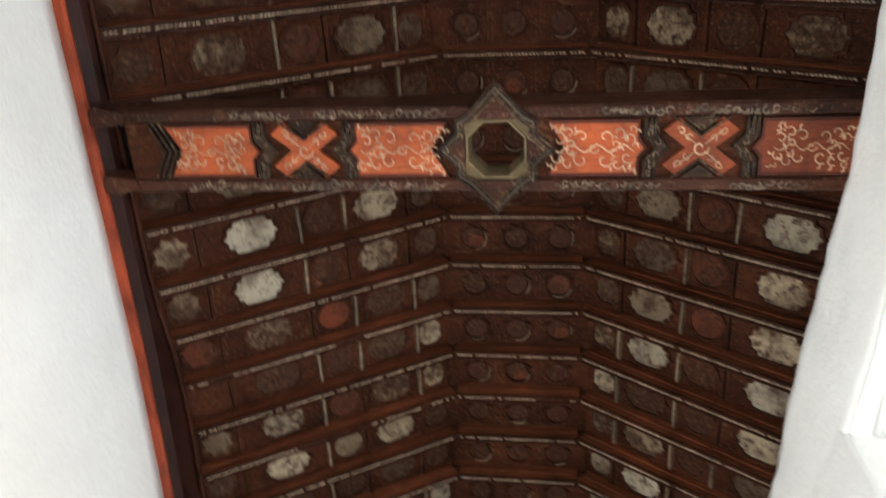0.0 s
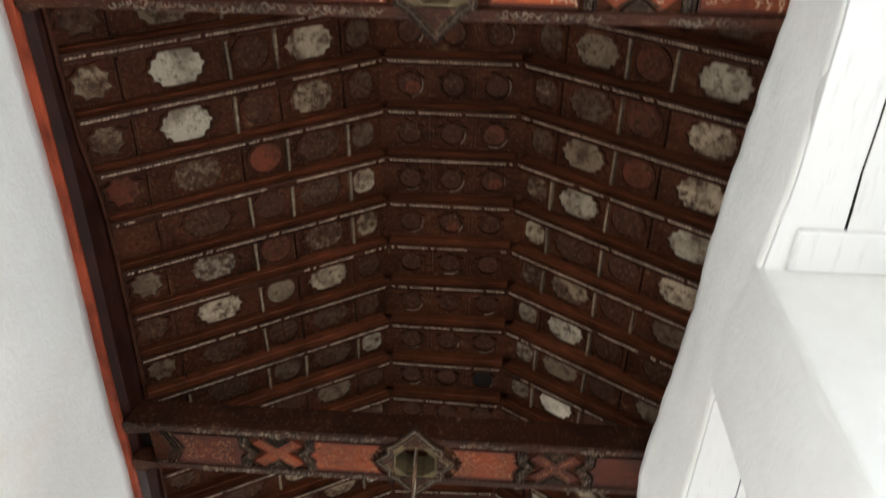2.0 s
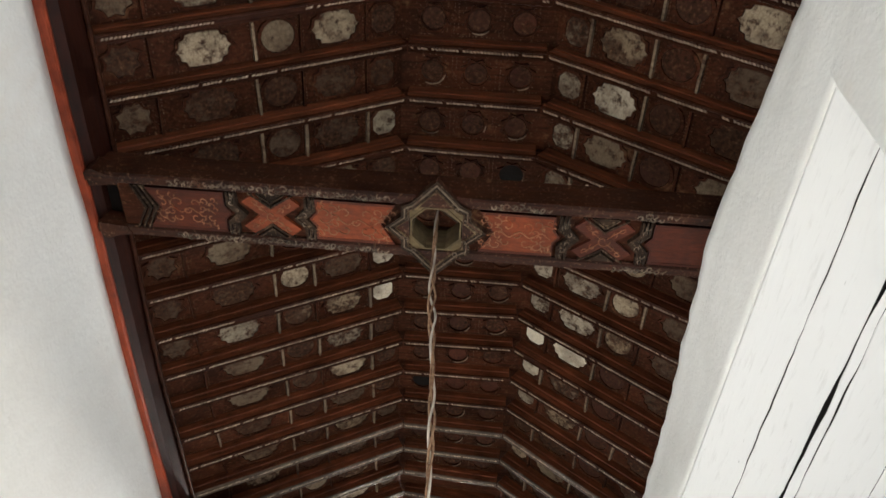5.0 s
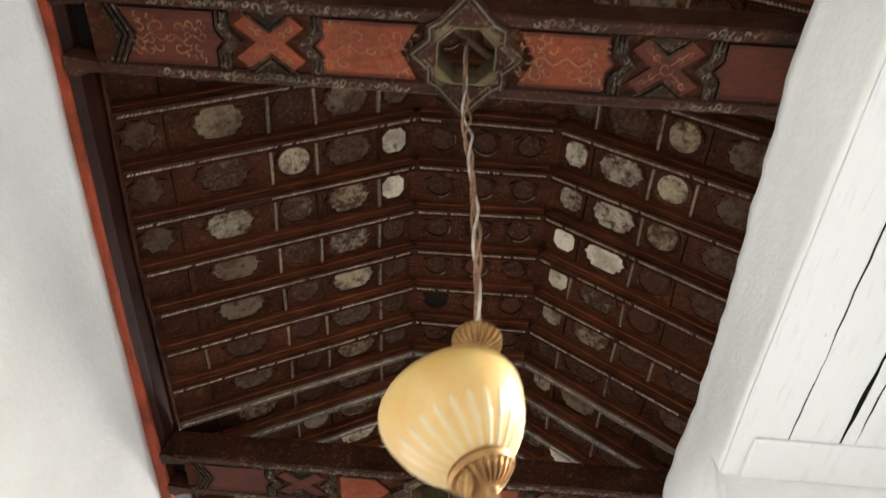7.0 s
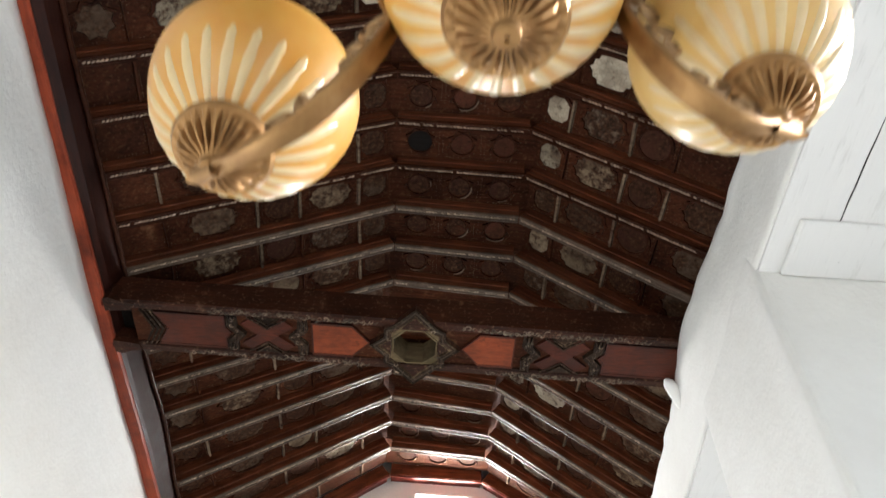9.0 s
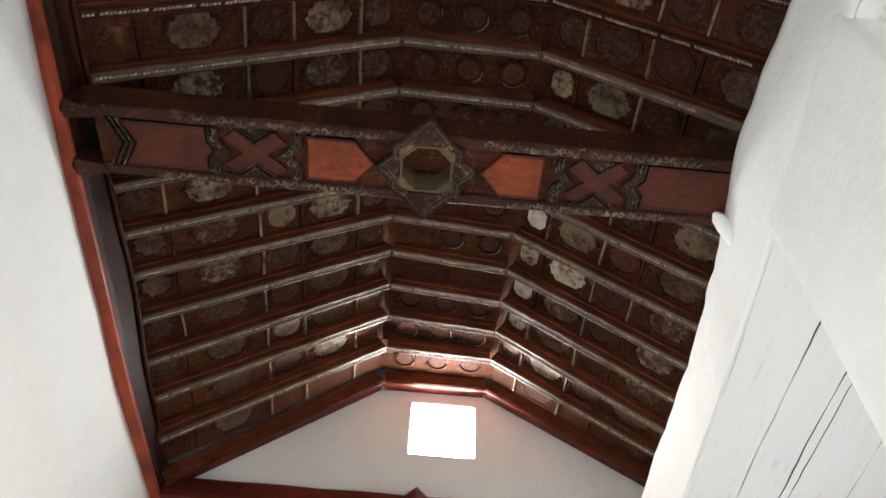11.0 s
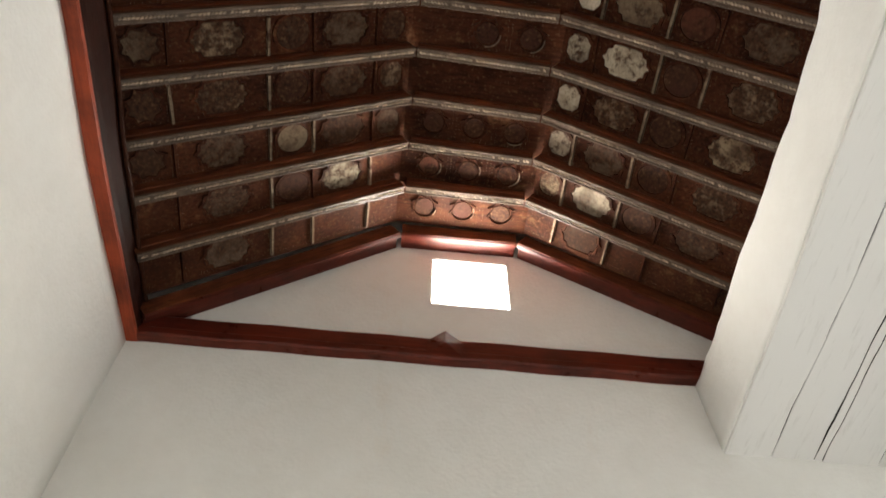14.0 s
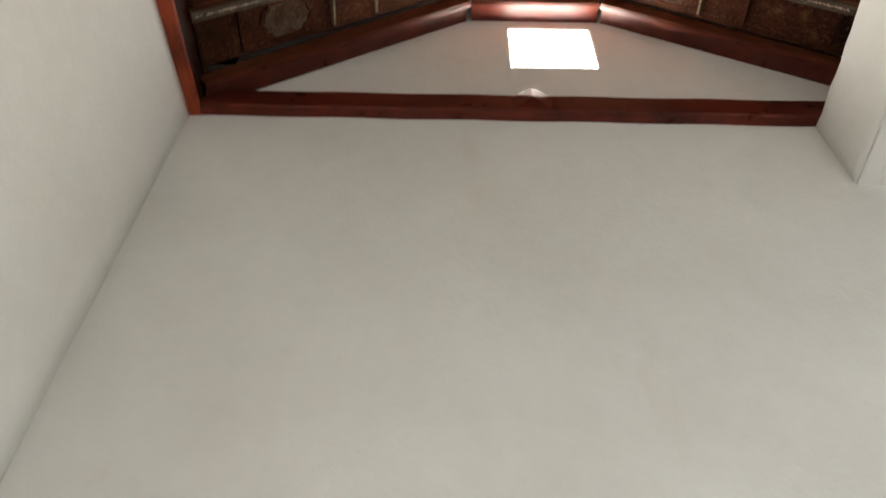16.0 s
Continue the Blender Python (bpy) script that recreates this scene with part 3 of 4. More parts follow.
rnd = random.Random(5)
ceiling = Build()
GAP = STEP - 0.05
for i in range(-11, 24):
    mid, y_bay = STEP / 2 + 0.008, truss_y(i)
    for side in "lr":
        m, length = slope_matrix(side, i + 0.5, y_bay), slope_length(side, i + 0.5)
        ceiling.box((-0.06, -0.004, DEEP), (length + 0.03, STEP - 0.004, DEEP + 0.02), BOARD, m)
        cuts = [0.0, 0.125, 0.36, 0.52, 0.84, 1.0] if side == "l" else [0.0, 0.125, 0.365, 0.53, 0.84, 1.0]
        state = STATE.get(i, ("".join(rnd.choice("fffd") for _ in range(2)) + "k" + rnd.choice("fd") + "f",) * 2)["lr".index(side)]
        for k in range(5):
            s0, s1 = cuts[k] * length, cuts[k + 1] * length
            c, w = (s0 + s1) / 2, s1 - s0
            if k:
                pale = {1: 0.55, 2: 0.35 if side == "l" else 0.9, 3: 0.9 if side == "l" else 0.3, 4: 0.2}[k]
                mat = TICK if rnd.random() < pale else BOARD
                lean, ya = rnd.uniform(-0.004, 0.004), rnd.uniform(0.026, 0.06)
                p = [(s0 - 0.006 + lean, ya), (s0 + 0.006 + lean, ya), (s0 + 0.006 - lean, STEP - 0.026), (s0 - 0.006 - lean, STEP - 0.026)]
                ceiling.plate(p, DEEP - 0.022, DEEP, mat, m, 0.04)
            kind = ("octagon", "long", "round", "long", "star")[k]
            dots = [(s0 + 0.014, 0.04 + 0.016 * q) for q in range(12)] + [(s1 - 0.014, 0.04 + 0.016 * q) for q in range(12)]
            dots += [(s0 + 0.016 + 0.015 * q, yy) for yy in (0.036, STEP - 0.036) for q in range(int((w - 0.03) / 0.015))]
            if state[k] != "n":
                ww = min(w * (0.76 if k in (1, 3) else 0.74), 0.25) * rnd.uniform(0.95, 1.03)
                hh = GAP * (0.74 if k != 0 else 0.64) * rnd.uniform(0.96, 1.02)
                c += rnd.uniform(-0.008, 0.008)
                ceiling.plate(cartouche(c, mid, ww, hh, kind), DEEP - 0.007, DEEP, PAINT[state[k]], m, 0.05)
                ceiling.ring(cartouche(c, mid, ww + 0.03, hh + 0.028, kind), cartouche(c, mid, ww - 0.002, hh - 0.002, kind), DEEP - 0.011, DEEP, BOARD, m)
                dots += [(x, y) for x, y in cartouche(c, mid, ww + 0.018, hh + 0.016, kind)]
            keep = 0.25 + 0.6 * rnd.random()
            studs(ceiling, [d for d in dots if rnd.random() < keep], m, STUD, DEEP - 0.001)
    m = flat_matrix(i + 0.5, y_bay)
    ceiling.box((-HALF - 0.07, -0.004, DEEP - 0.006), (HALF + 0.07, STEP - 0.004, DEEP + 0.014), BOARD, m)
    for k, cx in enumerate((-0.215, 0.0, 0.215)):
        if 16 < i < 21 and rnd.random() < 0.85:
            continue
        if (i, k) in HOLES:
            # A flat black plate; the hole's inner shade is only its colour.
            ceiling.plate(cartouche(cx, mid, 0.13, 0.12, "round"), DEEP - 0.009, DEEP, BLACK, m)
        else:
            ceiling.plate(cartouche(cx, mid, 0.118, 0.118, "round"), DEEP - 0.012, DEEP, DARK_OXIDE, m, 0.12)
            if rnd.random() < 0.35:
                ceiling.plate(cartouche(cx + rnd.uniform(-0.02, 0.02), mid + 0.02, 0.07, 0.06, "octagon"), DEEP - 0.0135, DEEP - 0.011, OXIDE, m)
        ceiling.ring(cartouche(cx, mid, 0.16, 0.16, "star"), cartouche(cx, mid, 0.126, 0.126, "round"), DEEP - 0.02, DEEP, BOARD, m)
        a0 = rnd.uniform(-0.6, 0.9)
        arc = [(cx + 0.066 * math.cos(a), mid + 0.066 * math.sin(a)) for a in np.linspace(a0, a0 + rnd.uniform(0.5, 1.9), 8)]
        if rnd.random() < 0.75:
            ceiling.ribbon(arc, 0.006, DEEP - 0.024, 0.004, STUD, m)
        if k < 2:
            studs(ceiling, [(cx + 0.1075 + dx, 0.035 + 0.016 * q) for dx in (-0.01, 0.01) for q in range(12) if rnd.random() < 0.7], m, STUD, DEEP - 0.006)
        studs(ceiling, [(cx - 0.09 + 0.016 * q, STEP - 0.038) for q in range(12) if rnd.random() < 0.6], m, STUD, DEEP - 0.006)
        studs(ceiling, [(cx + 0.084 * math.cos(q * 0.35), mid + 0.084 * math.sin(q * 0.35)) for q in range(18) if rnd.random() < 0.5], m, STUD, DEEP - 0.006)
structure("ceiling", ceiling, "smoke-darkened coffered ceiling boards with faded painted cartouches", "ceiling")
b = Build()
b.box((LEFT - 0.4, BACK - 0.4, 5.5), (OUT_R, END + 0.4, 5.6), BOARD)
structure("roof", b, "plain roof deck over the timber ceiling", "roof")


# ---------------------------------------------------------------- trusses
def rafter_bar(length, seed, under):
    """A moulded bar: brown sides, a smooth underside in its own colour with a channel for the rope."""
    bl = Build()
    hw = 0.027
    prof = [(-hw, DEEP + 0.01), (-hw, 0.052), (-hw + 0.004, 0.047), (-hw + 0.003, 0.010), (-hw + 0.007, 0.0), (-0.013, 0.0), (-0.010, 0.004), (0.010, 0.004), (0.013, 0.0),
            (hw - 0.007, 0.0), (hw - 0.003, 0.010), (hw, DEEP + 0.01)]
    n = len(prof)
    steps = 14
    p = []
    for s in range(steps + 1):
        x = length * s / steps
        j = 0.003 * noise.noise(Vector((x * 4, seed * 0.37, 1.0)))
        p += [(x, y + j, z + j) for y, z in prof]
    fs = [(s * n + k, (s + 1) * n + k, (s + 1) * n + k + 1, s * n + k + 1) for s in range(steps) for k in range(n - 1)]
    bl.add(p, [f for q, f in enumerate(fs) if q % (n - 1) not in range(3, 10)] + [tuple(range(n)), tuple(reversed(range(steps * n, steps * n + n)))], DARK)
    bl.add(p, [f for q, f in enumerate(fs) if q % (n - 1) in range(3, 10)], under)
    return bl


def rope_bar(length, seed):
    """Slanting links of a carved rope, worn away in places."""
    bl = Build()
    r2 = random.Random(seed)
    x, gone = 0.01, r2.uniform(-0.9, -0.22)
    while x < length - 0.03:
        if noise.noise(Vector((x * 3, seed * 1.7, 0))) > gone and r2.random() < 0.94:
            k, w = r2.uniform(-0.001, 0.001), r2.uniform(0.0085, 0.0115)
            a, c = Vector((x, -0.0048 + k, 0.0035)), Vector((x + w, -0.0048 + k, 0.0035))
            d, e = a + Vector((0.009, 0.0096, 0)), c + Vector((0.009, 0.0096, 0))
            up = Vector((0, 0, -0.006))
            bl.add([a, c, e, d, (a + d) / 2 + up, (c + e) / 2 + up], [(0, 1, 5, 4), (4, 5, 2, 3), (0, 4, 3), (1, 2, 5)], ROPE)
        x += 0.0165
    return bl


for i in range(-11, 24):
    z0 = (collar_left(i) + collar_right(i)) / 2
    root = tagged(new("roof_truss"), "dark red-brown rafter pair and collar with white rope-carved undersides", "roof truss",
                  "trusses of the timber roof", "structure")
    root.location = (0, truss_y(i), z0)
    for name, m, length in (("rafter", slope_matrix("l", i), slope_length("l", i)), ("rafter", slope_matrix("r", i), slope_length("r", i)),
                            ("collar_beam", flat_matrix(i) @ pose(-HALF + 0.004, 0, -0.002), 2 * HALF - 0.008)):
        seed = 3 * i + 40 + len(root.children)
        ob = part(name, rafter_bar(length, seed, UNDERSIDE if i < 15 else BARE_SHEEN), root)
        ob.matrix_basis = Matrix.Translation((0, -truss_y(i), -z0)) @ m
        part("rope_edge", rope_bar(length, seed), ob, "worn white carved rope")

# red-varnished trim against the gable
root = tagged(new("gable_trim"), "red-varnished timber trim following the gable", "trim", kind="structure")
for name, m, length in (("trim_board", slope_matrix("l", 24), slope_length("l", 24) - 0.01), ("trim_board", slope_matrix("r", 24), slope_length("r", 24)),
                        ("trim_board", flat_matrix(24) @ pose(-HALF + 0.003, 0, -0.002), 2 * HALF - 0.006)):
    bar = Build()
    bar.box((0, 0.020, 0.004), (length, 0.05, DEEP + 0.01), TRIM)
    bar.box((0, 0.016, 0.008), (length, 0.0195, DEEP + 0.01), DARK)
    bar.box((0, 0.026, -0.002), (length, 0.042, 0.004), TRIM)
    bar.box((0, 0.05, 0.034), (length, END - truss_y(24) - 0.001, DEEP + 0.01), TRIM)
    ob = part(name, bar, root)
    ob.matrix_basis = m

# wall plate along the plain wall, and its frieze
def bay(y):
    return min(1 + (y - 2.0) / STEP, 21.8)


b = Build()
n = 60
prof = [(-0.03, 0.0), (0.032, 0.0), (0.037, 0.012), (0.03, 0.034)]
p = []
for k in range(n + 1):
    y = BACK + (END - BACK) * k / n
    j = 0.004 * noise.noise(Vector((y * 2.2, 4.0, 0)))
    wide = 0.024 * min(1, max(0, (y - 4.8) / 1.6))
    p += [(left_x(y) + x + j + (wide if x > 0 else 0), y, WALL_TOP + z) for x, z in prof]
b.add(p, [(4 * k + i, 4 * k + i + 1, 4 * k + i + 5, 4 * k + i + 4) for k in range(n) for i in range(3)], EDGE_RED)
structure("trim_wall_plate", b, "orange-red painted fillet along the wall head", "trim")
b = Build()
p = []
for k in range(n + 1):
    y = BACK + (END - BACK) * k / n
    p += [(left_x(y) + 0.026 + 0.024 * min(1, max(0, (y - 4.8) / 1.6)), y, WALL_TOP + 0.026), (left_x(y) + 0.058, y, WALL_TOP + 0.065), (foot_x(bay(y)) - 0.012, y, foot_z(bay(y)) + 0.005), (foot_x(bay(y)) - 0.05, y, foot_z(bay(y)) + 0.10)]
b.add(p, [(4 * k + i, 4 * k + i + 1, 4 * k + i + 5, 4 * k + i + 4) for k in range(n) for i in range(3)], FRIEZE)
structure("trim_frieze", b, "dark red-brown frieze board above the fillet", "trim")
b = Build()
b.tube([(foot_x(bay(y)), y, foot_z(bay(y)) - 0.002) for y in np.linspace(BACK, END, 50)], 0.011, UNDERSIDE, 8)
structure("trim_bead", b, "dark rounded bead under the rafter feet", "trim", smooth=True)
# Black backing box, added to keep the cavity behind the rafter feet dark.
b = Build()
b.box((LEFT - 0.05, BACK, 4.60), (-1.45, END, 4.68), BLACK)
structure("wall_plate", b, "plain black backing box added behind the rafter feet", "wall plate")

# gable tie beam against the end wall
root = tagged(new("gable_beam"), "red-varnished beam across the foot of the gable with a small central knob", "beam", kind="structure")
b = Build()
pts, n = [], 30
for k in range(n + 1):
    x = LEFT + 0.01 + (1.22 - LEFT) * k / n
    z = BEAM_Z + 0.003 * math.sin(k * 1.1)
    pts += [(x, END - 0.002, z), (x, END - 0.045, z + 0.004), (x, END - 0.052, z + 0.014), (x, END - 0.052, z + 0.05), (x, END - 0.046, z + 0.058),
            (x, END - 0.046, z + 0.14), (x, END - 0.04, z + 0.15), (x, END - 0.002, z + 0.155)]
b.add(pts, [(8 * k + i, 8 * k + i + 1, 8 * k + i + 9, 8 * k + i + 8) for k in range(n) for i in range(7)]
      + [tuple(reversed(range(8))), tuple(range(8 * n, 8 * n + 8))], TRIM)
part("beam_face", b, root)
b = Build()
b.add([(-0.155, END - 0.05, 4.155), (0.02, END - 0.05, 4.155), (0.02, END - 0.05, 4.26), (-0.0675, END - 0.05, 4.345), (-0.155, END - 0.05, 4.26), (-0.0675, END - 0.072, 4.235)],
      [(0, 1, 5), (1, 2, 5), (2, 3, 5), (3, 4, 5), (4, 0, 5), (4, 3, 2, 1, 0)], TRIM)
part("knob", b, root, "faceted red knob")


# ---------------------------------------------------------------- tie beams
def spiral(cx, cy, r, a0, turn, n=14):
    return [(cx + r * (1 - 0.8 * k / n) * math.cos(a0 + turn * k / n), cy + r * (1 - 0.8 * k / n) * math.sin(a0 + turn * k / n)) for k in range(n + 1)]


def arabesque(bl, cx, cy, w, h, z, seed, ink):
    """A painted scroll: paired spirals about the middle with small leaves."""
    r2 = random.Random(seed)
    for sx in (-1, 1):
        for sy in (-1, 1):
            for fx, fy, fr in ((0.13, 0.20, 0.13), (0.27, 0.27, 0.11), (0.38, 0.16, 0.12), (0.24, 0.06, 0.09), (0.42, 0.33, 0.07)):
                a0 = r2.uniform(0, 1.2) + (0 if sx > 0 else math.pi)
                r1 = fr * h * r2.uniform(0.95, 1.25)
                bl.ribbon(spiral(cx + sx * fx * w, cy + sy * fy * h, r1, a0, sx * sy * r2.uniform(4.2, 5.6), 12), 0.0042, z, 0.002, ink)
                la = a0 + 0.6 * sx * sy
                x1, y1 = cx + sx * fx * w + r1 * math.cos(la), cy + sy * fy * h + r1 * math.sin(la)
                bl.ribbon([(x1, y1), (x1 + 0.010 * math.cos(la), y1 + 0.010 * math.sin(la)), (x1 + 0.017 * math.cos(la + 0.5), y1 + 0.017 * math.sin(la + 0.5))], 0.007, z, 0.002, ink)
    bl.ribbon([(cx - 0.45 * w + 0.9 * w * k / 20, cy + 0.07 * h * math.sin(k * 1.0)) for k in range(21)], 0.004, z, 0.002, ink)
    bl.ribbon(spiral(cx, cy, 0.10 * h, 0, 6.28), 0.004, z, 0.002, ink)


def tie_beam(x0, y0, ragged, inner_paint, outer_paint, far_paint):
    """Two timbers with a painted soffit between them and an eight-pointed star round an open middle."""
    root = tagged(new("tie_beam"), "painted double tie beam with red panels, crosses and an open star", "tie beam", "tie beams across the hall", "structure")
    root.location = (x0, y0, BEAM_Z)
    xl, xr = left_x(y0) + 0.035 - x0, edge_x(y0) + 0.10 - x0
    hy, tall = 0.152, 0.165
    ink = SCROLL if ragged == 0 else FAINT_SCROLL

    def timber(ya, yb):
        bl = Build()
        nn = 24
        pts = []
        for k in range(nn + 1):
            x = xl + (xr - xl) * k / nn
            j = 0.004 * noise.noise(Vector((x * 2, y0, ya)))
            pts += [(x, ya + j, tall), (x, ya + j, 0.010), (x, ya + 0.008 + j, 0.0), (x, yb - 0.008 + j, 0.0), (x, yb + j, 0.010), (x, yb + j, tall)]
        bl.add(pts, [(6 * k + i, 6 * k + i + 1, 6 * k + i + 7, 6 * k + i + 6) for k in range(nn) for i in range(5)]
               + [(6 * k + 5, 6 * k, 6 * k + 6, 6 * k + 11) for k in range(nn)] + [tuple(reversed(range(6))), tuple(range(6 * nn, 6 * nn + 6))], TIMBER)
        return part("timber", bl, root)

    timber(-hy, -hy + 0.048)
    timber(hy - 0.048, hy)
    g = hy - 0.048
    # soffit boards either side of the opening
    for a, c in ((xl, -0.13), (0.13, xr)):
        bl = Build()
        bl.box((a + (0.12 if a == xl else 0), -g, 0.020), (c, g, 0.040), SOFFIT)
        part("soffit_board", bl, root)
    # eight-pointed star: two crossed squares round an octagonal hole
    quarter = [(0.0, 0.236), (0.100, 0.128), (0.140, 0.106), (0.140, 0.058)]
    turns = [quarter, [(0.206, 0.0), (0.140, -0.058), (0.140, -0.106), (0.100, -0.128)], [(-x, -y) for x, y in quarter], [(-0.206, 0.0), (-0.140, 0.058), (-0.140, 0.106), (-0.100, 0.128)]]
    outer = [p for q in turns for p in q][::-1]
    r8 = 0.103 / math.cos(math.pi / 8)
    hole = [(x * 0.107 / max(abs(x), abs(y)), y * 0.107 / max(abs(x), abs(y))) for x, y in outer]
    bl = Build()
    bl.ring(outer, hole, -0.008, 0.020, TIMBER)
    part("star_frame", bl, root, "carved dark grey star round an octagonal opening")
    bl = Build()
    for scale, wide, tint in ((0.965, 0.011, LATH), (0.90, 0.005, PALE_CARVING), (0.85, 0.010, LATH), (0.79, 0.005, GREY)):
        pts = [(x * scale, y * scale) for x, y in outer]
        bl.ribbon(pts + [pts[0]], wide, -0.015, 0.010, tint)
    r3 = random.Random(60 + ragged)
    for k, (x, y) in enumerate(outer):
        if k % 2 == 0 or ragged == 0:
            bl.ribbon(spiral(x * 0.84, y * 0.84, 0.013, r3.uniform(0, 6), 5.0, 9), 0.0035, -0.017, 0.003, PALE_CARVING)
    part("star_moulding", bl, root)
    # olive-grey reveal of the opening, deeper than the soffit
    eight = [(r8 * math.cos(math.pi / 8 + k * math.pi / 4), r8 * math.sin(math.pi / 8 + k * math.pi / 4)) for k in range(8)]
    bl = Build()
    bl.ring(eight, [(x * 0.93, y * 0.93) for x, y in eight], -0.004, 0.13, OLIVE)
    for sx, sy in ((1, 1), (-1, 1), (-1, -1), (1, -1)):
        tri = [(sx * 0.107, sy * 0.107), (sx * 0.107, sy * 0.040), (sx * 0.040, sy * 0.107)]
        bl.plate(tri[::-1] if sx * sy > 0 else tri, 0.002, 0.020, OLIVE)
    part("reveal", bl, root, "olive-grey octagonal reveal")
    # panels and crosses, with dark zigzag laths
    for s in (-1, 1):
        w0, w1 = (0.175, 0.475) if s > 0 else (0.165, 0.490)
        ph = g - 0.006
        notch = 0.055
        if ragged < 2:
            shape = [(w0, -ph), (w1, -ph), (w1, -0.35 * ph), (w1 + 0.025, 0), (w1, 0.35 * ph), (w1, ph), (w0, ph), (w0 + notch, 0)]
        else:
            shape = [(w0 + 0.12, -ph), (w1 - 0.02, -ph), (w1 - 0.02, ph), (w0 + 0.12, ph), (w0 + 0.04, 0)]
        bl = Build()
        out = [(s * x, y) for x, y in shape]
        bl.plate(out if s > 0 else out[::-1], 0.004, 0.020, inner_paint)
        bl.ring(out if s > 0 else out[::-1], [((s * (w0 + w1) / 2) + (x - s * (w0 + w1) / 2) * 0.95, y * 0.88) for x, y in (out if s > 0 else out[::-1])], 0.0022, 0.019, SOOT_RED)
        pan = part("painted_panel", bl, root, "orange-red painted panel")
        if ragged < 2:
            bl = Build()
            arabesque(bl, s * (w0 + w1) / 2, 0, (w1 - w0), 2 * ph, 0.0015, 3 + s + ragged, ink)
            part("scrollwork", bl, pan, "cream painted scrollwork")
        xc = s * 0.672
        bl = Build()
        cross = []
        for k in range(4):
            a = math.pi / 4 + k * math.pi / 2
            for da, rr in ((-0.26, 0.135), (0.26, 0.135), (math.pi / 4, 0.047)):
                cross.append((xc + rr * 1.02 * math.cos(a + da), 0.86 * rr * math.sin(a + da)))
        # cross as a plate in four arms and a middle
        for k in range(4):
            quad = [cross[(3 * k + 11) % 12], cross[3 * k], cross[3 * k + 1], cross[(3 * k + 2) % 12]]
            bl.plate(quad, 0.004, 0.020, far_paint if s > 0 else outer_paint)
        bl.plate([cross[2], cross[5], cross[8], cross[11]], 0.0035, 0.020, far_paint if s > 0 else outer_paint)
        cr = part("cross_panel", bl, root, "orange-red saltire cross")
        bl = Build()
        for k in range(4 if ragged < 2 else 0):
            a = math.pi / 4 + k * math.pi / 2
            bl.ribbon(spiral(xc + 0.092 * math.cos(a), 0.079 * math.sin(a), 0.017, a, 5.0, 10), 0.0035, 0.001, 0.002, ink)
            bl.ribbon(spiral(xc + 0.055 * math.cos(a), 0.047 * math.sin(a), 0.015, a + 2, -5.0, 10), 0.0035, 0.001, 0.002, ink)
            bl.ribbon([(xc + q * math.cos(a), 0.86 * q * math.sin(a)) for q in (0.02, 0.06, 0.11)], 0.004, 0.001, 0.002, ink)
        if ragged < 2:
            bl.ribbon(spiral(xc, 0, 0.03, 0, 6.28, 12), 0.005, 0.001, 0.002, ink)
            part("scrollwork", bl, cr, "cream painted scrollwork")
        bl = Build()
        for x in (xc - 0.176, xc - 0.160, xc - 0.144, xc + 0.144, xc + 0.160, xc + 0.176):
            sgn = 1 if x < xc else -1
            bl.ribbon([(x, -g), (x, -0.42 * g), (x + sgn * 0.040, 0), (x, 0.42 * g), (x, g)], 0.015, -0.002 - 0.003 * (abs(x - xc) < 0.15), 0.024, LATH)
        for x in (xc - 0.160, xc + 0.160):
            sgn = 1 if x < xc else -1
            for yy in (-0.8, -0.55, -0.2, 0.2, 0.55, 0.8):
                xx = x + sgn * 0.040 * max(0, 1 - abs(yy) / 0.42)
                bl.ribbon(spiral(xx, yy * g, 0.014, yy * 9 + x, 4.6, 8), 0.003, -0.007, 0.003, PALE_CARVING)
        for sy in (-1, 1):
            bl.ribbon([(xc - 0.09, sy * g), (xc - 0.03, sy * 0.62 * g), (xc, sy * 0.38 * g), (xc + 0.03, sy * 0.62 * g), (xc + 0.09, sy * g)], 0.010, 0.000, 0.02, LATH)
            bl.ribbon([(xc - 0.055, sy * g), (xc, sy * 0.60 * g), (xc + 0.055, sy * g)], 0.010, -0.001, 0.02, LATH)
            bl.plate([(xc - 0.05, sy * g), (xc, sy * 0.62 * g), (xc + 0.05, sy * g)][::-sy], 0.006, 0.02, LATH)
        part("lath", bl, root, "dark zigzag moulding")
        v0 = 0.862
        v1 = 1.185 if s < 0 else xr - 0.02
        bl = Build()
        shape = [(v0, -ph), (v1, -ph), (v1 - (notch if s < 0 else 0), 0), (v1, ph), (v0, ph), (v0, 0.35 * ph), (v0 - 0.025, 0), (v0, -0.35 * ph)]
        out = [(s * x, y) for x, y in shape]
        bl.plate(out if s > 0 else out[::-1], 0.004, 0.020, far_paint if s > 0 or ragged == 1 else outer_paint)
        mid_x = s * (v0 + v1) / 2
        bl.ring(out if s > 0 else out[::-1], [(mid_x + (x - mid_x) * 0.95, y * 0.88) for x, y in (out if s > 0 else out[::-1])], 0.0022, 0.019, SOOT_RED)
        pan = part("painted_panel", bl, root, "orange-red painted panel")
        if ragged == 0 or (ragged == 1 and s < 0):
            bl = Build()
            arabesque(bl, s * (v0 + min(v1, 1.18)) / 2, 0, 0.26, 2 * ph * 0.9, 0.0015, 9 + s + ragged, ink)
            part("scrollwork", bl, pan, "cream painted scrollwork")
        bl = Build()
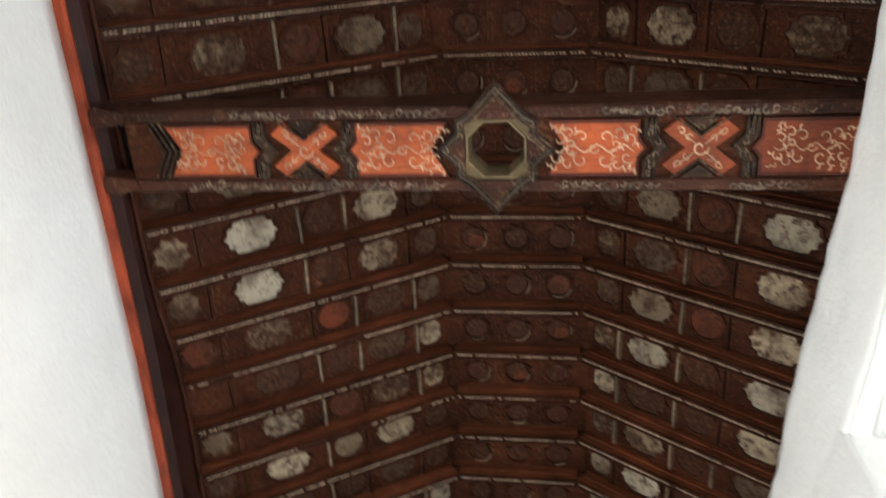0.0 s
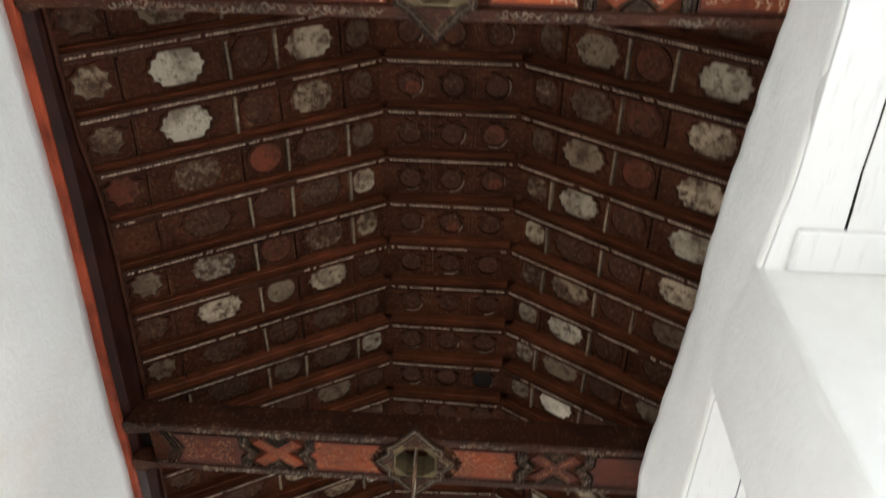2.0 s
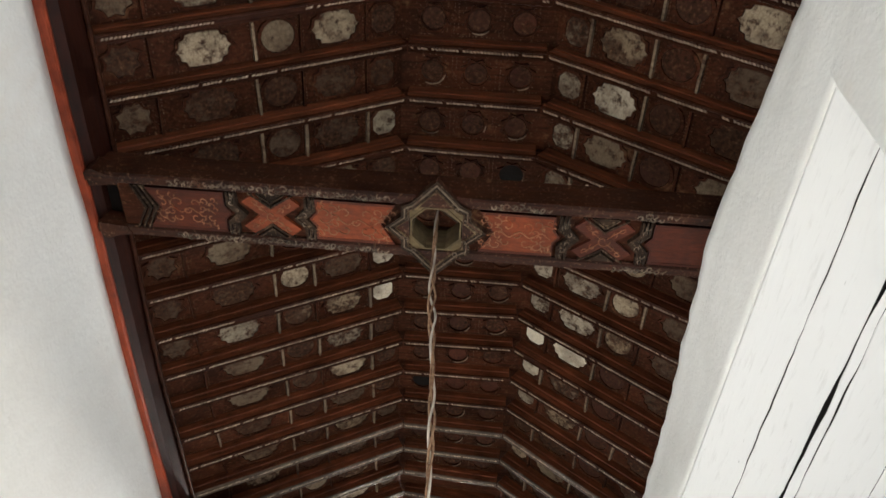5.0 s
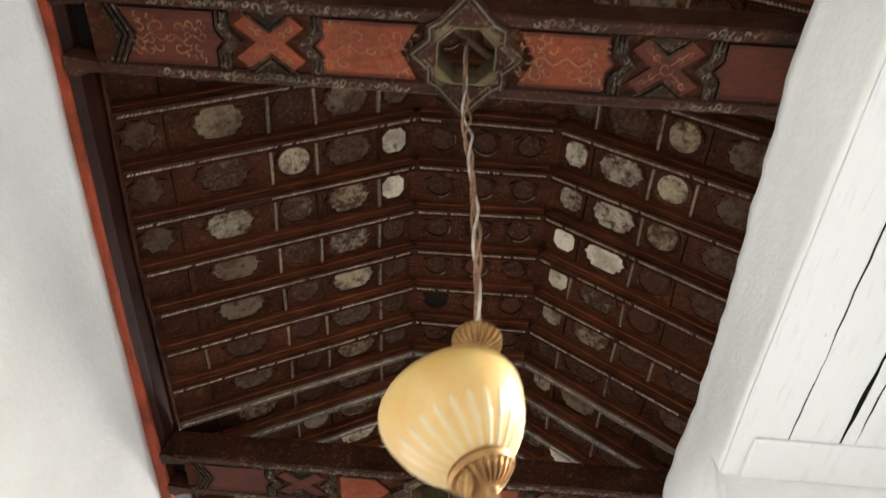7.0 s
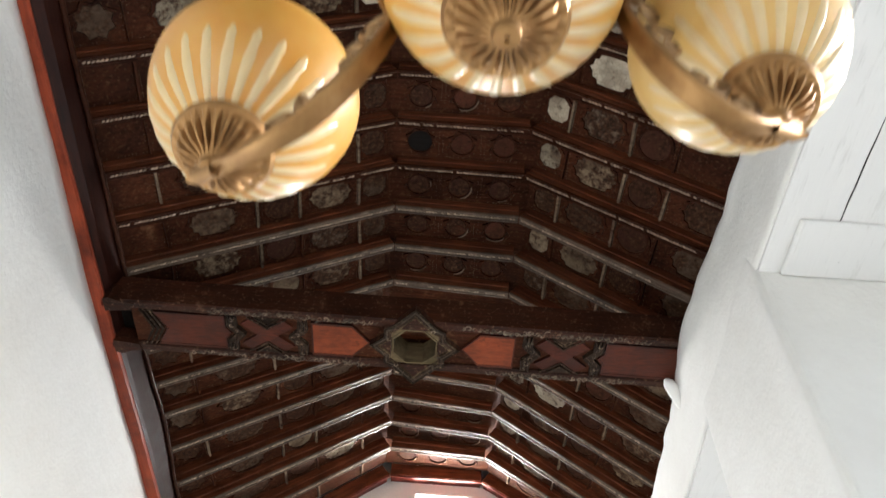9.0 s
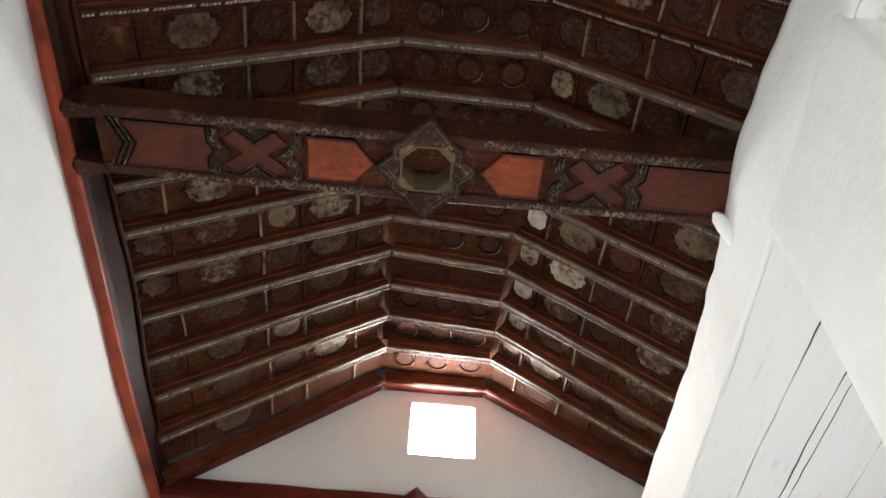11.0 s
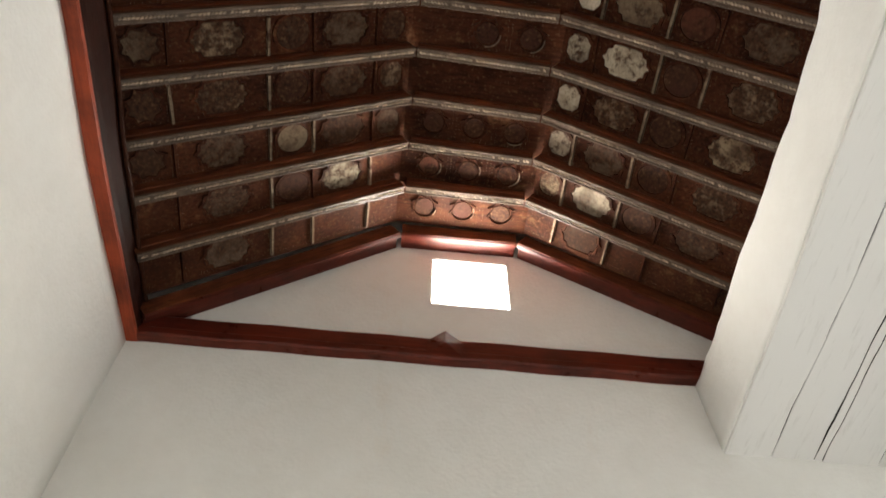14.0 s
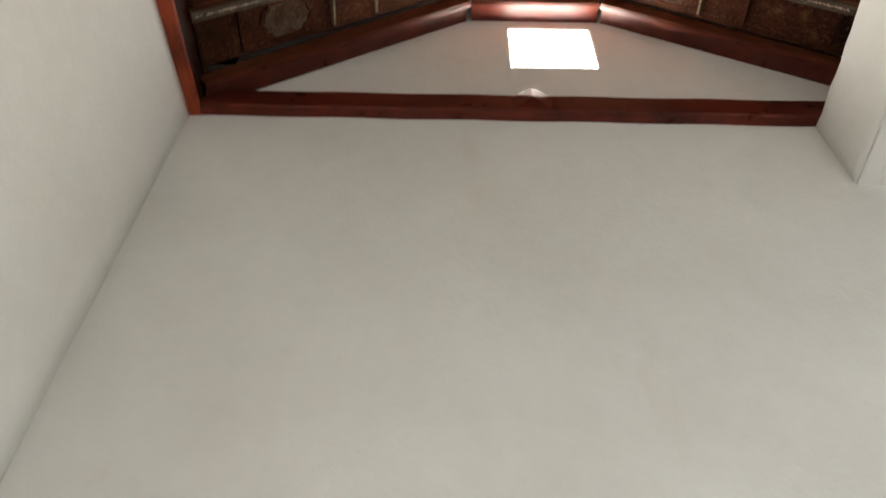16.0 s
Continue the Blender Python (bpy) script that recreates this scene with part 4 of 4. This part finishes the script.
        if s < 0:
            for x in (1.20, 1.222, 1.244):
                bl.ribbon([(s * x, -g), (s * (x - 0.05), 0), (s * x, g)], 0.013, 0.001, 0.02, LATH)
        part("lath", bl, root, "dark zigzag moulding")
    # carved scrolls along the timbers
    bl = Build()
    r2 = random.Random(20 + ragged)
    for sy in (-1, 1):
        x = xl + 0.35
        while x < xr - 0.25:
            if abs(x) > 0.2 and noise.noise(Vector((x * 2.2, sy * 3 + y0, 0))) > -0.25:
                yy = sy * (hy - 0.024 + r2.uniform(-0.008, 0.008))
                bl.ribbon(spiral(x, yy, r2.uniform(0.010, 0.018), r2.uniform(0, 6), 5.2 * r2.choice((-1, 1)), 8), 0.005, -0.004, 0.005, PALE_CARVING)
                bl.ribbon([(x + 0.012, yy), (x + 0.022, yy + 0.008), (x + 0.036, yy - 0.006)], 0.005, -0.004, 0.005, PALE_CARVING)
            x += r2.uniform(0.020, 0.034)
    part("carved_scrolls", bl, root, "worn grey carved scrolls")
    # end bracket at the plain wall
    for sy in (-1, 1):
        bl = Build()
        bl.plate([(xl + 0.012, sy * 0.09), (xl + 0.012, sy * 0.160), (xl + 0.04, sy * 0.172), (xl + 0.09, sy * 0.149), (xl + 0.15, sy * 0.142), (xl + 0.13, sy * 0.104)][::-sy],
                 -0.006, 0.09, TIMBER)
        part("bracket", bl, root, "dark carved end bracket")
    # Black sheet that gives the open soffit end its shade.
    bl = Build()
    bl.box((xl, -g, 0.10), (xl + 0.16, g, 0.12), BLACK)
    part("end_recess", bl, root, "black sheet for the shade in the soffit's open end")
    return root


OLIVE = old_wood("olive_grey_paint", (0.20, 0.155, 0.085), (0.11, 0.08, 0.045), (0.10, 0.065, 0.04), 0.6, 0.56, gloss=0.1, flecks=0.3)
PALE_CARVING = old_wood("worn_pale_carving", (0.36, 0.29, 0.22), (0.12, 0.08, 0.055), (0.09, 0.035, 0.02), 0.5, 0.5, (8, 8, 8), 0.75)
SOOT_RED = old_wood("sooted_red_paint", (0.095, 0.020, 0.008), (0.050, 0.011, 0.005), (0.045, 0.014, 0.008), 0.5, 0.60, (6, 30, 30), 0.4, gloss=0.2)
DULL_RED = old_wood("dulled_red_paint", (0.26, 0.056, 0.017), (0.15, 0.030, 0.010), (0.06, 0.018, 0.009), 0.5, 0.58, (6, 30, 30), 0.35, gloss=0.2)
TIMBER, SOFFIT, LATH = old_wood("sooted_timber", (0.066, 0.020, 0.0095), (0.020, 0.0070, 0.004), (0.16, 0.095, 0.055), 0.45, 0.60, gloss=0.15, flecks=0.7), BOARD, old_wood("dark_lath", (0.050, 0.030, 0.019), (0.016, 0.009, 0.006), (0.20, 0.145, 0.095), 0.55, 0.58, gloss=0.08, flecks=0.8)
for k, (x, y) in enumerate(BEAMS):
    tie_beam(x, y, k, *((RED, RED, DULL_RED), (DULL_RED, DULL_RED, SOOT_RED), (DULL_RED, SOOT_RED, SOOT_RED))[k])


# ---------------------------------------------------------------- chandelier
def chandelier(cx, cy):
    root = tagged(new("chandelier"), "gilt three-armed chandelier with fluted amber glass bowls, hung on a chain", "chandelier")
    ZB = 2.155
    root.location = (cx, cy, -0.0547)
    root.scale = (1.03, 1.03, 1.03)

    def bowl(m, r, parent, glass=AMBER):
        prof = [(r * a, r * z) for a, z in ((0.30, -0.74), (0.36, -0.72), (0.48, -0.63), (0.60, -0.52), (0.71, -0.40), (0.80, -0.27), (0.875, -0.13), (0.93, 0.01),
                                            (0.975, 0.15), (0.998, 0.28), (1.0, 0.38), (0.97, 0.49), (0.91, 0.57), (0.82, 0.62), (0.74, 0.63), (0.70, 0.61), (0.80, 0.53),
                                            (0.90, 0.40), (0.92, 0.26), (0.82, -0.05), (0.58, -0.42), (0.3, -0.68))]
        bl = Build()
        bl.lathe(prof, glass, 48)
        ob = part("shade", bl, parent, "amber alabaster glass bowl", True)
        ob.matrix_basis = m
        fl, p, q = Build(), [], 8
        for i in range(q):
            rr, z = prof[1 + i] if i < 4 else tuple(a + (c - a) * (i - 3) / 4 for a, c in zip(prof[4], prof[6]))
            w = rr * 0.086 * (1.0 if i < q - 2 else 0.85 if i < q - 1 else 0.3)
            lift = r * 0.012 * (1 if i < q - 1 else 0.2)
            for dy, dl in ((-1, -0.001), (-0.45, lift), (0.45, lift), (1, -0.001)):
                p.append((rr + dl * 0.9, dy * w, z - dl * 0.45))
        fl.add(p, [(4 * i + j, 4 * i + 4 + j, 4 * i + 5 + j, 4 * i + 1 + j) for i in range(q - 1) for j in range(3)], AMBER_PALE)
        me = fl.mesh("flute", True)
        for k in range(24):
            f = new("flute", me)
            f.parent = ob
            f.rotation_euler = (0, 0, 2 * math.pi * k / 24)
        cup, pts, n2 = Build(), [], 88
        line = [(0.02, -1.16, 0), (0.09, -1.14, 0), (0.11, -1.05, 0), (0.16, -1.01, 0.05), (0.25, -0.97, 0.14), (0.33, -0.90, 0.12), (0.37, -0.83, 0.05), (0.42, -0.81, 0), (0.45, -0.75, 0), (0.43, -0.69, 0), (0.36, -0.68, 0)]
        for k in range(n2):
            a, up = 2 * math.pi * k / n2, k % 4 in (0, 1)
            pts += [(r * q2 * (1 - w * up) * math.cos(a), r * q2 * (1 - w * up) * math.sin(a), r * (z + 0.4 * w * up)) for q2, z, w in line]
        nl = len(line)
        cup.add(pts, [(nl * k + i, nl * ((k + 1) % n2) + i, nl * ((k + 1) % n2) + i + 1, nl * k + i + 1) for k in range(n2) for i in range(nl - 1)], GOLD)
        part("cup", cup, ob, "fluted gilt cup")
        return ob

    bowl(Matrix.Translation((0, 0.010, ZB - 0.008)), 0.102, root)
    bl = Build()
    prof = [(0.110, 0.034), (0.115, 0.040), (0.115, 0.060), (0.110, 0.065), (0.105, 0.060), (0.105, 0.040), (0.110, 0.034)]
    bl.lathe([(r, ZB + z) for r, z in prof], GOLD, 56)
    part("ring", bl, root, "gilt ring round the middle bowl", True)
    for k in range(3):
        a = radians((22, 142, 259)[k])
        bl = Build()
        bl.tube([(0.03 * math.cos(a), 0.03 * math.sin(a), ZB + 0.115), (0.08 * math.cos(a), 0.08 * math.sin(a), ZB + 0.10), (0.110 * math.cos(a), 0.110 * math.sin(a), ZB + 0.055)], 0.006, GOLD, 6)
        part("spoke", bl, root, "", True)
    bl = Build()
    bl.lathe([(0.010, ZB + 0.06), (0.034, ZB + 0.10), (0.040, ZB + 0.12), (0.026, ZB + 0.135), (0.018, ZB + 0.15), (0.022, ZB + 0.165), (0.020, ZB + 0.18)], GOLD, 24)
    part("stem", bl, root, "turned gilt stem", True)

    def cap(z, r, label):
        bl = Build()
        p, n2 = [], 88
        prof = [(0.42, 0.0, 0), (0.5, 0.010, 0.03), (0.80, 0.020, 0.06), (0.97, 0.033, 0.05), (1.0, 0.038, 0), (0.93, 0.044, 0), (0.6, 0.062, 0), (0.2, 0.078, 0), (0.1, 0.085, 0)]
        for k in range(n2):
            a = 2 * math.pi * k / n2
            for q, h, w in prof:
                p.append((r * q * (1 + w * (k % 4 in (0, 1))) * math.cos(a), r * q * (1 + w * (k % 4 in (0, 1))) * math.sin(a), z + h - 0.12 * w * (k % 4 in (0, 1))))
        bl.add(p, [(9 * k + i, 9 * ((k + 1) % n2) + i, 9 * ((k + 1) % n2) + i + 1, 9 * k + i + 1) for k in range(n2) for i in range(8)], GOLD)
        return part("cap", bl, root, label)

    cap(2.335, 0.048, "fluted gilt cap over the stem")
    cap(2.776, 0.052, "fluted gilt cap at the cord's end")
    links = Build()
    z, k = 2.415, 0
    while z < 2.77:
        a = k % 2 * math.pi / 2 + 0.4
        pts = [(0.0075 * math.sin(t) * math.cos(a), 0.0075 * math.sin(t) * math.sin(a), z + 0.016 - 0.019 * math.cos(t)) for t in np.linspace(0, 2 * math.pi, 15)]
        links.tube(pts, 0.0024, GOLD, 5)
        z, k = z + 0.031, k + 1
    part("chain", links, root, "gilt link chain", True)
    for deg, reach, ZA in ((22, 0.246, 2.217), (144, 0.288, 2.210), (274, 0.180, 2.422)):
        a = radians(deg)
        ca, sa = math.cos(a), math.sin(a)
        e = Vector((-sa, ca, 0))
        slack = Matrix.Translation((0, 0, ZB)) @ Matrix.Rotation(radians(8 if deg == 274 else 2), 4, Vector((ca, sa, 0))) @ Matrix.Translation((0, 0, -ZB))

        def at(r, z):
            return Vector((r * ca, r * sa, z))

        ctrl = [Vector((0.110, ZB + 0.055)), Vector((0.118, ZB - 0.055)), Vector((0.17, ZB - 0.135)), Vector((reach, ZA - 0.112))]
        curve = []
        for k in range(25):
            u = k / 24
            q = ctrl[0] * (1 - u) ** 3 + ctrl[1] * 3 * u * (1 - u) ** 2 + ctrl[2] * 3 * u * u * (1 - u) + ctrl[3] * u ** 3
            curve.append(q)
        curve.append(Vector((reach + 0.021, ZA - 0.100)))
        bl = Build()
        p = []
        for k, q in enumerate(curve):
            d = (curve[min(k + 1, 25)] - curve[max(k - 1, 0)]).normalized()
            nrm = at(-d.y, 0) + Vector((0, 0, d.x))
            w = 0.0065 + 0.0045 * math.sin(math.pi * min(1, k / 24))
            t = 0.005 + 0.003 * math.sin(math.pi * min(1, k / 24))
            o = at(q.x, q.y)
            p += [o - e * w + nrm * t * 0.4, o - e * w * 0.6 + nrm * t, o + e * w * 0.6 + nrm * t, o + e * w + nrm * t * 0.4, o + e * w * 0.7 - nrm * t, o, o - e * w * 0.7 - nrm * t]
        nn = 7
        bl.add(p, [(nn * k + j, nn * k + (j + 1) % nn, nn * (k + 1) + (j + 1) % nn, nn * (k + 1) + j) for k in range(25) for j in range(nn)]
               + [tuple(reversed(range(nn))), tuple(range(25 * nn, 26 * nn))], GOLD)
        bl.tube([at(reach - 0.007, ZA - 0.122), at(reach + 0.013, ZA - 0.116), at(reach + 0.03, ZA - 0.106)], [0.006, 0.008, 0.003], GOLD, 8)
        arm = part("arm", bl, root, "curved gilt arm", True)
        arm.matrix_basis = slack
        bl = Build()
        for cr, cz, rr, a0, tn in ((0.138, ZB + 0.062, 0.022, 3.4, -6.5), (0.152, ZB + 0.010, 0.026, 1.2, 6.8), (0.178, ZB - 0.035, 0.022, 0.6, -6.4), (0.212, ZB - 0.055, 0.015, 0.3, 5.8)):
            bl.tube([at(cr + q, cz + w) for q, w in spiral(0, 0, rr, a0, tn, 18)], [0.0052 - 0.003 * k / 18 for k in range(19)], BRONZE, 6)
        bl.tube([at(0.122, ZB + 0.08), at(0.115, ZB + 0.10), at(0.124, ZB + 0.112), at(0.133, ZB + 0.105)], [0.008, 0.007, 0.005, 0.002], BRONZE, 6)
        part("scroll", bl, arm, "dark gilt leaf scrolls", True)
        bowl(slack @ Matrix.Translation(at(reach, ZA)) @ Matrix.Rotation(radians(16 if deg == 274 else 0), 4, Vector((ca, sa, 0))), {22: 0.100, 144: 0.104, 274: 0.117}[deg], root, AMBER if deg == 144 else AMBER_LIT)
    return root


BRONZE, _ns, _ls, _b = material("dark_gilt", 0.45, 0.8)
_n = noise_of(_ns, _ls, coords(_ns, _ls), 40, 5)
_ls.new(ramp(_ns, _ls, _n, ((0.3, (0.13, 0.07, 0.03)), (0.7, (0.36, 0.23, 0.11)))), _b.inputs["Base Color"])
CH = (-0.012, 3.495)
chandelier(*CH)
b = Build()
for ph, tint in ((0.0, CORD), (2.1, CORD), (4.2, CORD_PALE)):
    pts = []
    for k in range(110):
        u = k / 109
        x = CH[0] + (BEAMS[1][0] - 0.012 - CH[0]) * u + 0.007 * math.sin(u * 7)
        y = CH[1] + (BEAMS[1][1] + 0.01 - CH[1]) * u
        loose = 0.0045 + 0.010 * max(0, math.sin(u * 3.6 - 0.2)) * math.sin(u * 8) ** 2
        pts.append((x + loose * math.cos(ph + u * 27), y + loose * math.sin(ph + u * 27), 2.88 + (4.33 - 2.88) * u))
    b.tube(pts, 0.0042, tint, 6)
cord = tagged(part("lamp_cord", b, None, "", True), "twisted brown and white lamp cord hung through the beam's star opening", "cord")
b = Build()
b.tube([(BEAMS[1][0] - 0.16, BEAMS[1][1] - 0.12, 4.318), (BEAMS[1][0] + 0.14, BEAMS[1][1] + 0.12, 4.318)], 0.013, TICK, 8)
tagged(part("hanging_rod", b, None, "", True), "pale rod across the beam that carries the lamp cord", "rod")

# plaster lump where the far tie beam meets the wall
b = Build()
b.tube([(edge_x(5.9) - 0.045, 5.88, 4.125), (edge_x(5.9) - 0.03, 5.89, 4.11), (edge_x(5.9) + 0.0, 5.915, 4.085), (edge_x(5.9) + 0.04, 5.95, 4.04), (edge_x(5.9) + 0.07, 5.97, 4.0)],
       [0.008, 0.026, 0.032, 0.03, 0.01], WHITE, 12)
structure("plaster_patch", b, "lump of white plaster packed under the beam end", "plaster", smooth=True)
